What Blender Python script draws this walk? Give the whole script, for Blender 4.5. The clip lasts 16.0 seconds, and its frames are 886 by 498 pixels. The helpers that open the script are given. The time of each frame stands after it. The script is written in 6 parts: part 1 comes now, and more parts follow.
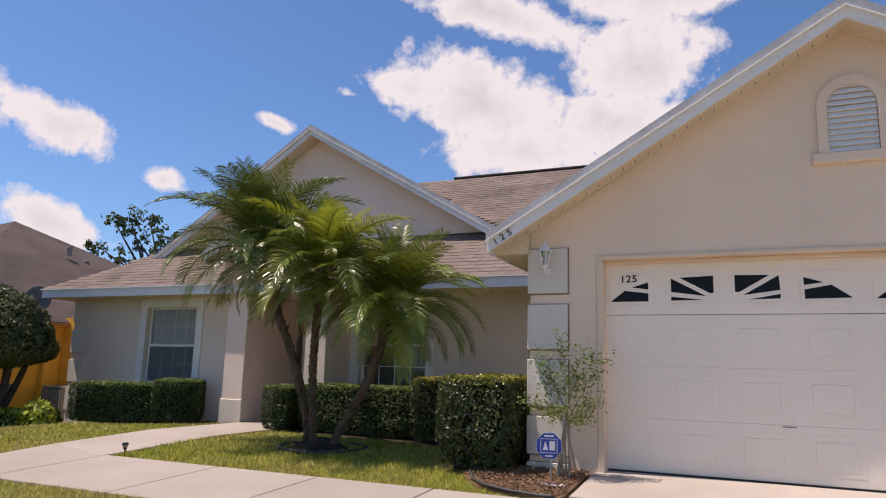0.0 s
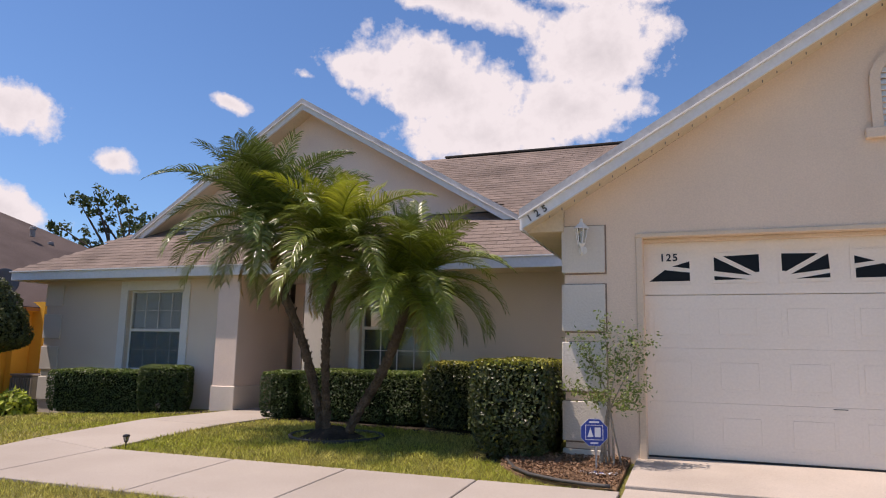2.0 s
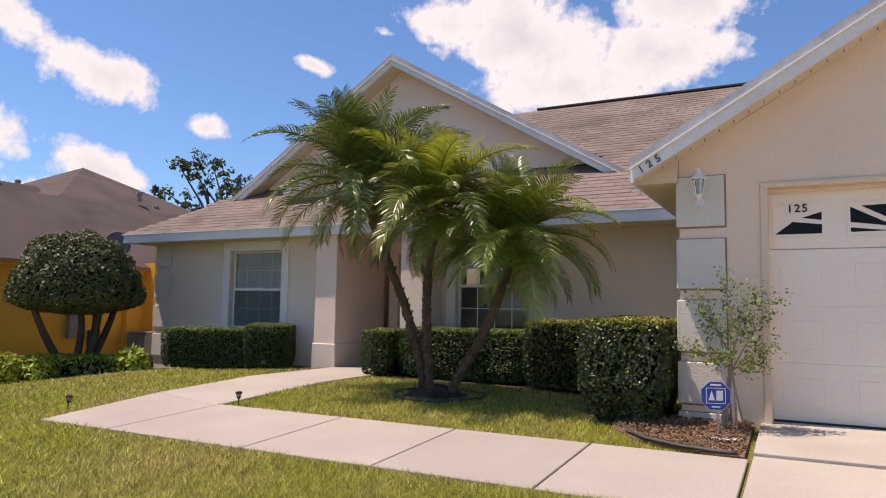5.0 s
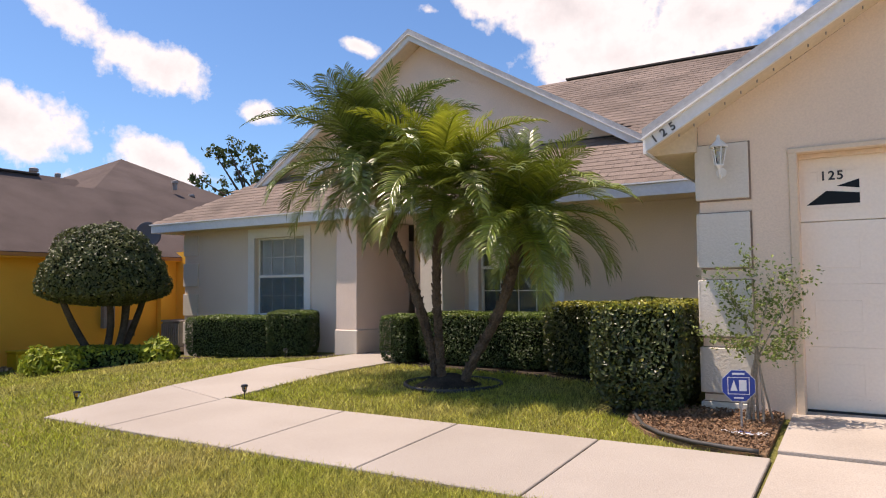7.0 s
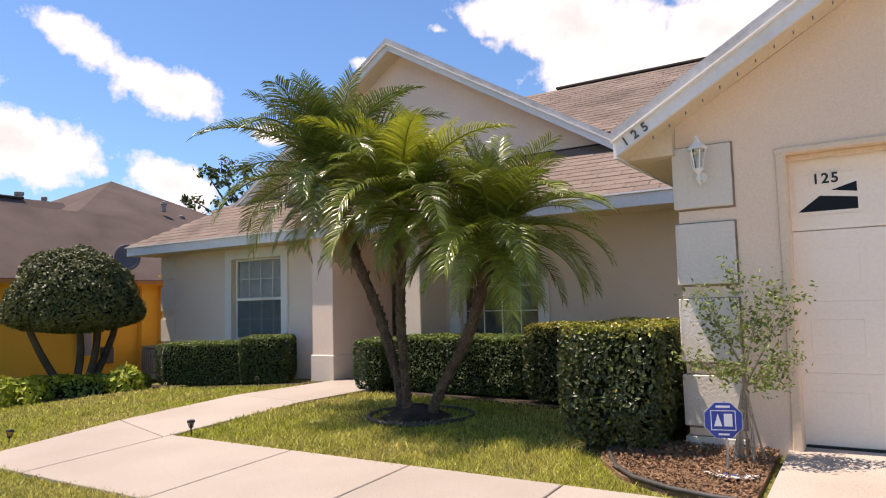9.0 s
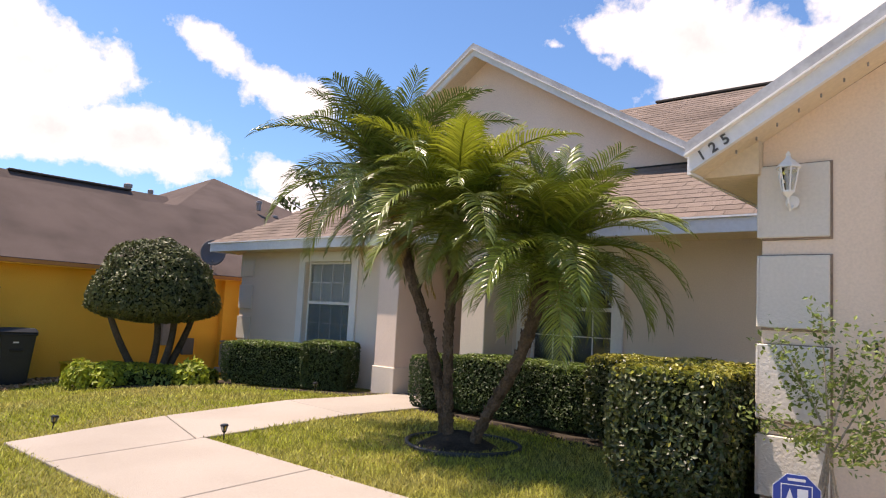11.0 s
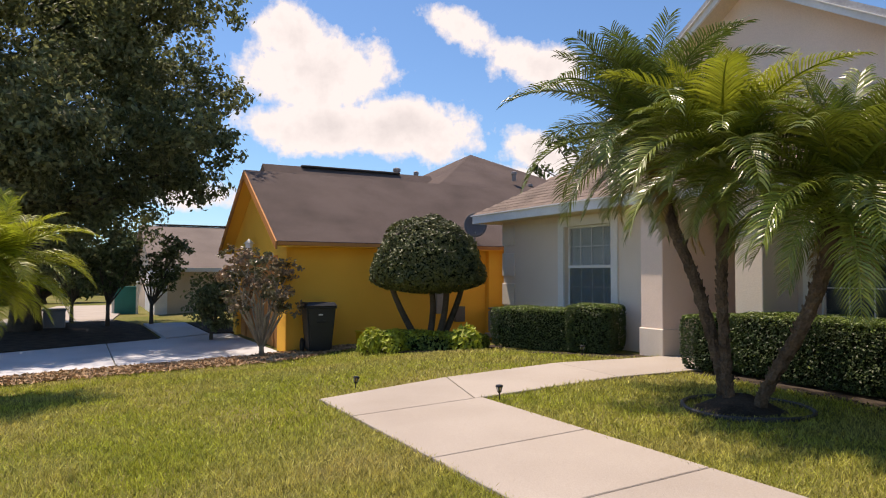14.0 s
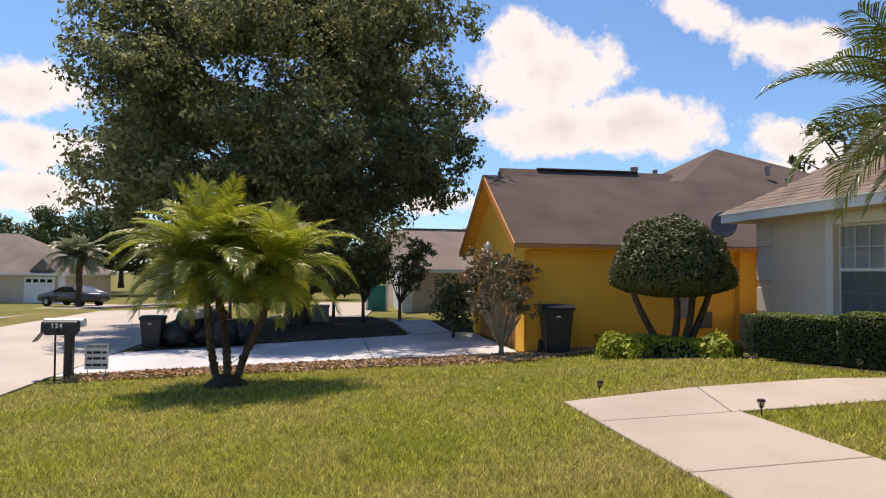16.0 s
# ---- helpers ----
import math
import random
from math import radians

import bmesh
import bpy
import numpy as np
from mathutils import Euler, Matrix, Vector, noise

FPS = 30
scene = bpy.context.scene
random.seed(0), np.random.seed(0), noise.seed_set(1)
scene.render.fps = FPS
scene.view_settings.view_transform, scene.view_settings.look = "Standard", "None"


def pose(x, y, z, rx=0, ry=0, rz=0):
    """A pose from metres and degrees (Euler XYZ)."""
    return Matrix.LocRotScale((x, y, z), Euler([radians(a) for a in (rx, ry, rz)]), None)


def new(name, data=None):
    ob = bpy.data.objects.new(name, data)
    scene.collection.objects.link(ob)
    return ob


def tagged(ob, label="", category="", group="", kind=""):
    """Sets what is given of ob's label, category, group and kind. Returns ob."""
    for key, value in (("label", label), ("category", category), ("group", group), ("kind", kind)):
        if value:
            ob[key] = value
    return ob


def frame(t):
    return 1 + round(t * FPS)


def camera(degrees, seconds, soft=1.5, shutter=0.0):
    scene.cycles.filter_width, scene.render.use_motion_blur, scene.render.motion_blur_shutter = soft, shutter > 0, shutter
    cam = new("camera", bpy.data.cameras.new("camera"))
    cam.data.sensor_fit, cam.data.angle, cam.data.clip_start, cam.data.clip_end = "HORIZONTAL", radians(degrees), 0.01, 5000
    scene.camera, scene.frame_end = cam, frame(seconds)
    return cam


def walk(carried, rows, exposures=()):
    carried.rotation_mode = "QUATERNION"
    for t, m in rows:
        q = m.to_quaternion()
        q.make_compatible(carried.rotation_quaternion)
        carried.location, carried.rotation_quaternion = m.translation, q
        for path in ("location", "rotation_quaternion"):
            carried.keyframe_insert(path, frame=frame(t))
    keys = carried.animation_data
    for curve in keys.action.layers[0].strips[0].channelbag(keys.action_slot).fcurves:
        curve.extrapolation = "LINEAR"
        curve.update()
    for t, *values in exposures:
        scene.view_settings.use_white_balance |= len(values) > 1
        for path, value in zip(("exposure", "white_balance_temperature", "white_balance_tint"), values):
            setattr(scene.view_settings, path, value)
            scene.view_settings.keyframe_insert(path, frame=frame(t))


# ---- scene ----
cam = camera(65.2, 16.0, soft=1.1)
METRES, EYE, TILT, LEAN, TURN = 3.98, 1.46, 3.05, 0.0, 24.0
ROWS = [
    (0.0, 0.0, 0.0, 0.0, -0.19, 6.86, -1.58),
    (0.5, -0.0501, 0.0396, -0.0003, -1.42, 6.43, -1.09),
    (1.0, -0.097, 0.0642, 0.0006, -1.9, 6.96, -1.7),
    (1.5, -0.1546, 0.0845, -0.0066, -2.71, 6.93, -0.65),
    (2.0, -0.1843, 0.1175, -0.0109, -3.56, 5.66, -1.33),
    (2.5, -0.2104, 0.1547, -0.0004, -4.65, 5.55, -1.07),
    (3.0, -0.2345, 0.1613, -0.0017, -5.32, 5.14, 0.92),
    (3.5, -0.2531, 0.1686, -0.0007, -6.02, 4.25, -2.18),
    (4.0, -0.2659, 0.1688, -0.0013, -4.02, 3.66, -1.46),
    (4.5, -0.2674, 0.1647, -0.0002, -1.76, 3.42, -1.7),
    (5.0, -0.2342, 0.1754, -0.0058, 3.4, 1.92, -0.76),
    (7.5, -0.095, 0.3283, 0.0129, 7.7, 0.08, 0.94),
    (8.0, -0.0645, 0.371, 0.0114, 7.09, 0.84, 0.96),
    (10.5, 0.0491, 0.5928, 0.0187, 14.78, 2.58, 0.72),
    (11.0, 0.0734, 0.6225, 0.0193, 17.07, 2.62, -2.2),
    (11.5, 0.0885, 0.6336, 0.0172, 18.85, 2.79, -1.31),
    (12.0, 0.0835, 0.6329, 0.0152, 23.16, 1.8, 0.12),
    (12.5, 0.0796, 0.628, 0.0146, 28.66, 0.75, 0.57),
    (13.0, 0.0793, 0.622, 0.013, 32.5, 0.14, 0.62),
    (13.5, 0.078, 0.622, 0.0131, 35.2, -0.18, 1.23),
    (14.0, 0.0721, 0.6194, 0.0136, 38.2, -0.32, 1.66),
    (14.5, 0.0639, 0.6186, 0.0136, 41.55, -0.27, 1.58),
    (15.0, 0.0583, 0.6142, 0.0135, 46.14, -0.12, 1.32),
    (15.5, 0.0529, 0.6059, 0.0158, 52.09, 0.16, 1.07),
    (16.0, 0.0483, 0.5983, 0.0162, 57.16, 0.41, 1.91),
]
walk(cam, [(t, pose(0, 0, EYE, TILT, LEAN, TURN) @ pose(METRES * x, METRES * y, METRES * z, 90 + pitch, roll, yaw)) for t, x, y, z, yaw, pitch, roll in ROWS],
     [(0.0, 0.14, 7000, 24), (4.0, 0.25, 7100, 24), (7.5, 0.50, 7300, 22), (11.0, 0.68, 7450, 22), (12.0, 0.52, 7450, 22), (13.5, 0.36, 7500, 20), (16.0, 0.37, 7500, 20)])

# world: clear sky with fair-weather clouds
SUN_WAY = Vector((0.40, 0.16, -1.0)).normalized()
world = bpy.data.worlds.new("world")
scene.world = world
world.use_nodes = True
wn, wl = world.node_tree.nodes, world.node_tree.links
wn.clear()


def wnode(kind, **kw):
    n = wn.new(kind)
    for k, v in kw.items():
        if k == "operation":
            n.operation = v
        elif k == "inputs":
            for i, val in v.items():
                if isinstance(val, bpy.types.NodeSocket):
                    wl.new(val, n.inputs[i])
                else:
                    n.inputs[i].default_value = val
    return n


def wmath(op, a, b=0.0):
    return wnode("ShaderNodeMath", operation=op, inputs={0: a, 1: b}).outputs[0]


sky = wn.new("ShaderNodeTexSky")
sky.sky_type = "NISHITA"
sky.sun_disc = False
sky.sun_elevation = math.asin(-SUN_WAY.z)
sky.sun_rotation = math.atan2(-SUN_WAY.x, -SUN_WAY.y)
sky.altitude, sky.air_density, sky.dust_density, sky.ozone_density = 0, 1.0, 0.35, 3.0
way = wn.new("ShaderNodeTexCoord").outputs["Generated"]
puff = wnode("ShaderNodeTexNoise", inputs={"Vector": way, "Scale": 9.0, "Detail": 8.0, "Roughness": 0.62})
wisp = wnode("ShaderNodeTexNoise", inputs={"Vector": way, "Scale": 26.0, "Detail": 6.0, "Roughness": 0.6})
curl = wnode("ShaderNodeTexNoise", inputs={"Vector": way, "Scale": 75.0, "Detail": 5.0, "Roughness": 0.6})
ragged = wmath("ADD", wmath("ADD", wmath("MULTIPLY", wmath("SUBTRACT", puff.outputs[0], 0.5), 1.7),
                            wmath("MULTIPLY", wmath("SUBTRACT", wisp.outputs[0], 0.5), 1.5)),
               wmath("MULTIPLY", wmath("SUBTRACT", curl.outputs[0], 0.5), 0.55))
# direction, half width, half height, lean, fullness of each cloud
CLOUDS = [
    ((-0.325, 0.868, 0.370), 0.165, 0.068, -0.22, 1.0), ((-0.285, 0.905, 0.310), 0.150, 0.048, 0.0, 1.0),
    ((-0.121, 0.902, 0.415), 0.105, 0.075, 0.1, 1.0), ((-0.290, 0.832, 0.480), 0.150, 0.036, -0.28, 0.95),
    ((-0.157, 0.927, 0.341), 0.110, 0.060, 0.0, 1.0), ((-0.500, 0.780, 0.377), 0.045, 0.018, -0.1, 0.6),
    ((-0.425, 0.815, 0.388), 0.085, 0.034, -0.1, 0.95), ((-0.100, 0.860, 0.500), 0.13, 0.06, 0.0, 0.95),
    ((-0.813, 0.481, 0.329), 0.15, 0.045, -0.45, 0.62), ((-0.777, 0.551, 0.290), 0.12, 0.055, -0.35, 0.68),
    ((-0.706, 0.666, 0.240), 0.05, 0.026, -0.15, 0.60), ((-0.589, 0.737, 0.332), 0.055, 0.022, -0.25, 0.48),
    ((-0.791, 0.588, 0.167), 0.09, 0.04, -0.3, 0.85),
    ((-0.914, 0.252, 0.320), 0.055, 0.045, -0.2, 1.0), ((-0.911, 0.292, 0.272), 0.10, 0.060, -0.05, 1.15),
    ((-0.895, 0.385, 0.210), 0.12, 0.045, -0.08, 1.12), ((-0.935, 0.295, 0.205), 0.10, 0.040, 0.0, 1.1),
    ((-0.900, -0.378, 0.217), 0.09, 0.04, 0.1, 0.95), ((-0.917, -0.370, 0.150), 0.10, 0.035, 0.0, 1.0),
    ((-0.924, -0.371, 0.096), 0.12, 0.03, 0.0, 1.0), ((-0.814, 0.558, 0.130), 0.10, 0.03, 0.0, 0.9),
    ((-0.986, 0.129, 0.106), 0.09, 0.028, 0.0, 0.85),
    ((0.45, 0.80, 0.35), 0.2, 0.08, 0.1, 0.9), ((0.1, -0.9, 0.35), 0.25, 0.09, 0.0, 0.9), ((0.8, -0.4, 0.4), 0.22, 0.08, 0.0, 0.9),
]
cover = None
for c, wide, high, lean, full in CLOUDS:
    c = Vector(c).normalized()
    u = Vector((c.y, -c.x, 0)).normalized()
    v = u.cross(c).normalized()
    u, v = u * math.cos(lean) + v * math.sin(lean), v * math.cos(lean) - u * math.sin(lean)
    def along(axis):
        return wnode("ShaderNodeVectorMath", operation="DOT_PRODUCT", inputs={0: way, 1: axis}).outputs["Value"]
    a = wmath("POWER", wmath("ABSOLUTE", along(u / wide)), 2.0)
    b = wmath("POWER", wmath("ABSOLUTE", along(v / high)), 2.0)
    front = wmath("GREATER_THAN", along(c), 0.5)
    d = wmath("ADD", wmath("SUBTRACT", full, wmath("SQRT", wmath("ADD", a, b))), wmath("MULTIPLY", wmath("SUBTRACT", front, 1.0), 20.0))
    cover = d if cover is None else wmath("MAXIMUM", cover, d)
dense = wmath("ADD", cover, wmath("MULTIPLY", ragged, 0.70))
soft_edge = wnode("ShaderNodeMapRange", inputs={0: dense, 1: 0.0, 2: 0.32}).outputs[0]
core = wnode("ShaderNodeMapRange", inputs={0: wmath("ADD", dense, wmath("MULTIPLY", wmath("SUBTRACT", puff.outputs[0], 0.5), 1.2)), 1: 0.45, 2: 1.5}).outputs[0]
cloud_tone = wnode("ShaderNodeMix", inputs={})
cloud_tone.data_type = "RGBA"
wl.new(core, cloud_tone.inputs[0])
CLOUD_LIGHT = 6.4
cloud_tone.inputs[6].default_value = (CLOUD_LIGHT * 1.02, CLOUD_LIGHT * 1.03, CLOUD_LIGHT * 1.06, 1)
cloud_tone.inputs[7].default_value = (CLOUD_LIGHT * 0.72, CLOUD_LIGHT * 0.73, CLOUD_LIGHT * 0.77, 1)
tint = wn.new("ShaderNodeMix")
tint.data_type, tint.blend_type = "RGBA", "MULTIPLY"
tint.inputs[0].default_value = 1.0
wl.new(sky.outputs[0], tint.inputs[6])
tint.inputs[7].default_value = (0.64, 0.93, 1.16, 1)
both = wn.new("ShaderNodeMix")
both.data_type = "RGBA"
wl.new(soft_edge, both.inputs[0])
wl.new(tint.outputs[2], both.inputs[6])
wl.new(cloud_tone.outputs[2], both.inputs[7])
bg = wn.new("ShaderNodeBackground")
bg.inputs[1].default_value = 0.112
wl.new(both.outputs[2], bg.inputs[0])
wl.new(bg.outputs[0], wn.new("ShaderNodeOutputWorld").inputs[0])

sun_data = bpy.data.lights.new("sun", "SUN")
sun_data.energy, sun_data.angle, sun_data.color = 4.7, radians(0.53), (1.0, 0.94, 0.84)
sun = new("sun", sun_data)
sun.matrix_world = Matrix.Translation((0, 0, 30)) @ SUN_WAY.to_track_quat("-Z", "Y").to_matrix().to_4x4()


# ---- materials ----
def material(name, base, rough=0.8, vary=0.12, scale=3.0, fine=60.0, bump=0.15, metal=0.0, piece=0.0, second=None, island=0.0, translucent=0.0, spec=0.4, stretch=None):
    m = bpy.data.materials.new(name)
    m.use_nodes = True
    nt = m.node_tree
    n, l = nt.nodes, nt.links
    p = n["Principled BSDF"]
    co = n.new("ShaderNodeTexCoord").outputs["Object"]
    if stretch:
        mp = n.new("ShaderNodeMapping")
        mp.inputs["Scale"].default_value = stretch
        l.new(co, mp.inputs[0])
        co = mp.outputs[0]
    broad = n.new("ShaderNodeTexNoise")
    broad.inputs["Scale"].default_value, broad.inputs["Detail"].default_value = scale, 6
    grain = n.new("ShaderNodeTexNoise")
    grain.inputs["Scale"].default_value, grain.inputs["Detail"].default_value = fine, 4
    l.new(co, broad.inputs[0])
    l.new(co, grain.inputs[0])
    mix = n.new("ShaderNodeMix")
    mix.data_type = "RGBA"
    other = second or tuple(c * (1 - 2.2 * vary) for c in base)
    mix.inputs[6].default_value, mix.inputs[7].default_value = (*base, 1), (*other, 1)
    rng = n.new("ShaderNodeMapRange")
    rng.inputs[1].default_value, rng.inputs[2].default_value = 0.38, 0.72
    l.new(broad.outputs[0], rng.inputs[0])
    l.new(rng.outputs[0], mix.inputs[0])
    hsv = n.new("ShaderNodeHueSaturation")
    l.new(mix.outputs[2], hsv.inputs["Color"])
    val = n.new("ShaderNodeMapRange")
    val.inputs[1].default_value, val.inputs[2].default_value = 0.3, 0.7
    val.inputs[3].default_value, val.inputs[4].default_value = 1 - vary, 1 + vary
    l.new(grain.outputs[0], val.inputs[0])
    value = val.outputs[0]
    for source, amount in ((("ShaderNodeObjectInfo", "Random"), piece), (("ShaderNodeNewGeometry", "Random Per Island"), island)):
        if amount:
            r = n.new(source[0])
            mr = n.new("ShaderNodeMapRange")
            mr.inputs[3].default_value, mr.inputs[4].default_value = 1 - amount, 1 + amount
            l.new(r.outputs[source[1]], mr.inputs[0])
            mul = n.new("ShaderNodeMath")
            mul.operation = "MULTIPLY"
            l.new(value, mul.inputs[0])
            l.new(mr.outputs[0], mul.inputs[1])
            value = mul.outputs[0]
    l.new(value, hsv.inputs["Value"])
    l.new(hsv.outputs[0], p.inputs["Base Color"])
    p.inputs["Roughness"].default_value, p.inputs["Metallic"].default_value = rough, metal
    p.inputs["Specular IOR Level"].default_value = spec
    if bump:
        b = n.new("ShaderNodeBump")
        b.inputs["Strength"].default_value, b.inputs["Distance"].default_value = min(1.0, bump * 3), 0.01
        l.new(grain.outputs[0], b.inputs["Height"])
        l.new(b.outputs[0], p.inputs["Normal"])
    if translucent:
        t = n.new("ShaderNodeBsdfTranslucent")
        l.new(hsv.outputs[0], t.inputs[0])
        ms = n.new("ShaderNodeMixShader")
        ms.inputs[0].default_value = translucent
        l.new(p.outputs[0], ms.inputs[1])
        l.new(t.outputs[0], ms.inputs[2])
        l.new(ms.outputs[0], n["Material Output"].inputs[0])
    return m


STUCCO = material("stucco", (0.82, 0.64, 0.485), 0.9, 0.05, 0.7, 60, 0.09, spec=0.2)
STUCCO_WING = material("stucco_pale", (0.76, 0.655, 0.55), 0.9, 0.05, 0.7, 60, 0.10, spec=0.2)
# the wing's paint, tinted pink and lifted for warm bounced light
STUCCO_BOUNCE = material("stucco_warm_bounce", (0.84, 0.68, 0.575), 0.9, 0.05, 0.8, 60, 0.10, spec=0.2)
WHITE = material("white_paint", (0.78, 0.76, 0.72), 0.55, 0.04, 1.5, 30, 0.06)
FASCIA = material("fascia_paint", (0.74, 0.75, 0.77), 0.5, 0.05, 1.2, 25, 0.05)
DOOR_PAINT = material("door_paint", (0.87, 0.76, 0.63), 0.5, 0.03, 0.8, 40, 0.05)
TRIM_TAN = material("trim_tan", (0.72, 0.56, 0.40), 0.6, 0.05, 2, 40, 0.05)
SOFFIT = material("soffit", (0.70, 0.58, 0.42), 0.8, 0.06, 2, 30, 0.08)
SHINGLE = material("shingle", (0.235, 0.185, 0.155), 0.95, 0.16, 1.3, 160, 0.3, piece=0.10, island=0.10, spec=0.15)
SHINGLE_GREY = material("shingle_grey", (0.120, 0.092, 0.082), 0.95, 0.14, 1.0, 120, 0.3, island=0.12, spec=0.15)
FLASHING = material("flashing", (0.05, 0.045, 0.04), 0.8, 0.2, 3, 60, 0.1)
YELLOW = material("yellow_stucco", (0.95, 0.50, 0.068), 0.9, 0.05, 0.8, 50, 0.2, spec=0.2)
ORANGE = material("orange_paint", (0.55, 0.22, 0.06), 0.7, 0.06, 1.5, 40, 0.08)
TAN_WALL = material("tan_stucco", (0.58, 0.47, 0.36), 0.9, 0.06, 0.8, 50, 0.2, spec=0.2)
CONCRETE = material("concrete", (0.39, 0.343, 0.296), 0.92, 0.08, 0.9, 90, 0.18, piece=0.06, second=(0.34, 0.295, 0.25), spec=0.25)
DRIVE = material("driveway_concrete", (0.50, 0.435, 0.37), 0.92, 0.10, 0.55, 80, 0.2, piece=0.05, second=(0.34, 0.29, 0.24), spec=0.25)
DRIVE_PAINT = material("painted_concrete", (0.52, 0.53, 0.55), 0.8, 0.08, 0.8, 70, 0.14, piece=0.03, spec=0.25)
ROAD = material("road_concrete", (0.44, 0.40, 0.36), 0.92, 0.08, 0.5, 60, 0.15, spec=0.2)
JOINT = material("joint_dark", (0.12, 0.10, 0.08), 0.95, 0.2, 4, 60, 0.1)
LAWN = material("lawn_soil", (0.115, 0.125, 0.028), 0.95, 0.3, 0.55, 35, 0.35, second=(0.20, 0.165, 0.065), spec=0.1)
BLADE = material("grass_blade", (0.375, 0.395, 0.054), 0.6, 0.2, 0.8, 7, 0, second=(0.50, 0.43, 0.14), island=0.6, translucent=0.35, spec=0.25)
MULCH = material("mulch", (0.20, 0.12, 0.07), 0.95, 0.3, 6, 70, 0.5, second=(0.26, 0.17, 0.10), spec=0.1)
CHIP = material("mulch_chip", (0.27, 0.165, 0.10), 0.9, 0.2, 8, 40, 0.1, island=0.35, spec=0.15)
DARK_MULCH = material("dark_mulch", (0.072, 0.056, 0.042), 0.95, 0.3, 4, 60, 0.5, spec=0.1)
LITTER = material("leaf_litter", (0.50, 0.34, 0.20), 0.9, 0.2, 5, 30, 0.1, island=0.45, spec=0.15)
EDGING = material("edging_plastic", (0.06, 0.055, 0.05), 0.6, 0.15, 4, 40, 0.1)
HEDGE_LEAF = material("hedge_leaf", (0.046, 0.064, 0.017), 0.38, 0.2, 2.0, 30, 0, second=(0.105, 0.12, 0.03), island=0.55, translucent=0.15, spec=0.5)
# lighter leaf colours that put sunlight, with fresh shoots, on the hedge tops
HEDGE_TOP = material("hedge_sunlit_top", (0.24, 0.25, 0.035), 0.42, 0.2, 3.0, 30, 0, second=(0.33, 0.29, 0.05), island=0.45, translucent=0.25, spec=0.4)
BOX_TOP = material("boxwood_sunlit_top", (0.105, 0.165, 0.024), 0.45, 0.2, 3.0, 30, 0, second=(0.16, 0.20, 0.035), island=0.4, translucent=0.2, spec=0.4)
BOX_LEAF = material("boxwood_leaf", (0.036, 0.064, 0.016), 0.45, 0.2, 2.0, 30, 0, second=(0.065, 0.095, 0.024), island=0.4, translucent=0.18, spec=0.35)
LIME_LEAF = material("lime_leaf", (0.40, 0.46, 0.05), 0.5, 0.2, 2.0, 30, 0, island=0.3, translucent=0.3, spec=0.35)
TOPIARY_LEAF = material("topiary_leaf", (0.080, 0.096, 0.030), 0.45, 0.2, 2.0, 30, 0, second=(0.12, 0.13, 0.042), island=0.45, translucent=0.15, spec=0.4)
GROUND_LEAF = material("ground_cover_leaf", (0.125, 0.175, 0.030), 0.45, 0.2, 2.0, 30, 0, second=(0.20, 0.24, 0.045), island=0.5, translucent=0.25, spec=0.4)
FAN_LEAF = material("grey_palm_leaf", (0.21, 0.24, 0.14), 0.35, 0.15, 1.2, 12, 0, second=(0.27, 0.29, 0.18), island=0.3, piece=0.2, translucent=0.2, spec=0.5)
# near-black stand-in for the shade inside hedges and the dome tree
CORE = material("shaded_foliage_core", (0.018, 0.024, 0.008), 0.95, 0.3, 6, 40, 0.3, spec=0.1)
OAK_LEAF = material("oak_leaf", (0.135, 0.155, 0.060), 0.55, 0.2, 0.4, 8, 0, second=(0.22, 0.23, 0.105), island=0.5, translucent=0.45, spec=0.35)
FAR_LEAF = material("far_leaf", (0.055, 0.085, 0.025), 0.6, 0.2, 0.3, 8, 0, second=(0.09, 0.12, 0.04), island=0.4, translucent=0.2, spec=0.3)
SHRUB_LEAF = material("shrub_leaf", (0.13, 0.13, 0.06), 0.45, 0.2, 2, 20, 0, second=(0.36, 0.22, 0.15), island=0.45, translucent=0.2, spec=0.45)
SAPLING_LEAF = material("sapling_leaf", (0.125, 0.175, 0.032), 0.5, 0.15, 3, 30, 0, second=(0.20, 0.24, 0.055), island=0.35, translucent=0.35, spec=0.45)
PALM_LEAF = material("palm_leaf", (0.105, 0.150, 0.026), 0.30, 0.15, 1.2, 12, 0, second=(0.15, 0.19, 0.035), island=0.35, piece=0.3, translucent=0.14, spec=0.6)
PALM_MID = material("palm_leaf_green", (0.150, 0.195, 0.022), 0.32, 0.15, 1.2, 12, 0, second=(0.21, 0.24, 0.035), island=0.35, piece=0.3, translucent=0.18, spec=0.6)
# same palm leaf, its colour lightened for sunlit and backlit fronds
PALM_SUNLIT = material("palm_leaf_sunlit", (0.26, 0.31, 0.022), 0.42, 0.15, 1.2, 12, 0, second=(0.34, 0.34, 0.04), island=0.3, piece=0.25, translucent=0.4, spec=0.35)
PALM_DRY = material("palm_leaf_dry", (0.38, 0.25, 0.07), 0.6, 0.2, 2, 12, 0, island=0.3, translucent=0.3, spec=0.3)
PALM_STEM = material("palm_stem", (0.20, 0.22, 0.06), 0.5, 0.12, 3, 30, 0.05)
PALM_BARK = material("palm_bark", (0.14, 0.10, 0.068), 0.95, 0.3, 6, 50, 0.5, second=(0.07, 0.05, 0.035), spec=0.1)
BARK = material("bark", (0.13, 0.10, 0.075), 0.95, 0.25, 4, 40, 0.5, second=(0.07, 0.055, 0.04), spec=0.1)
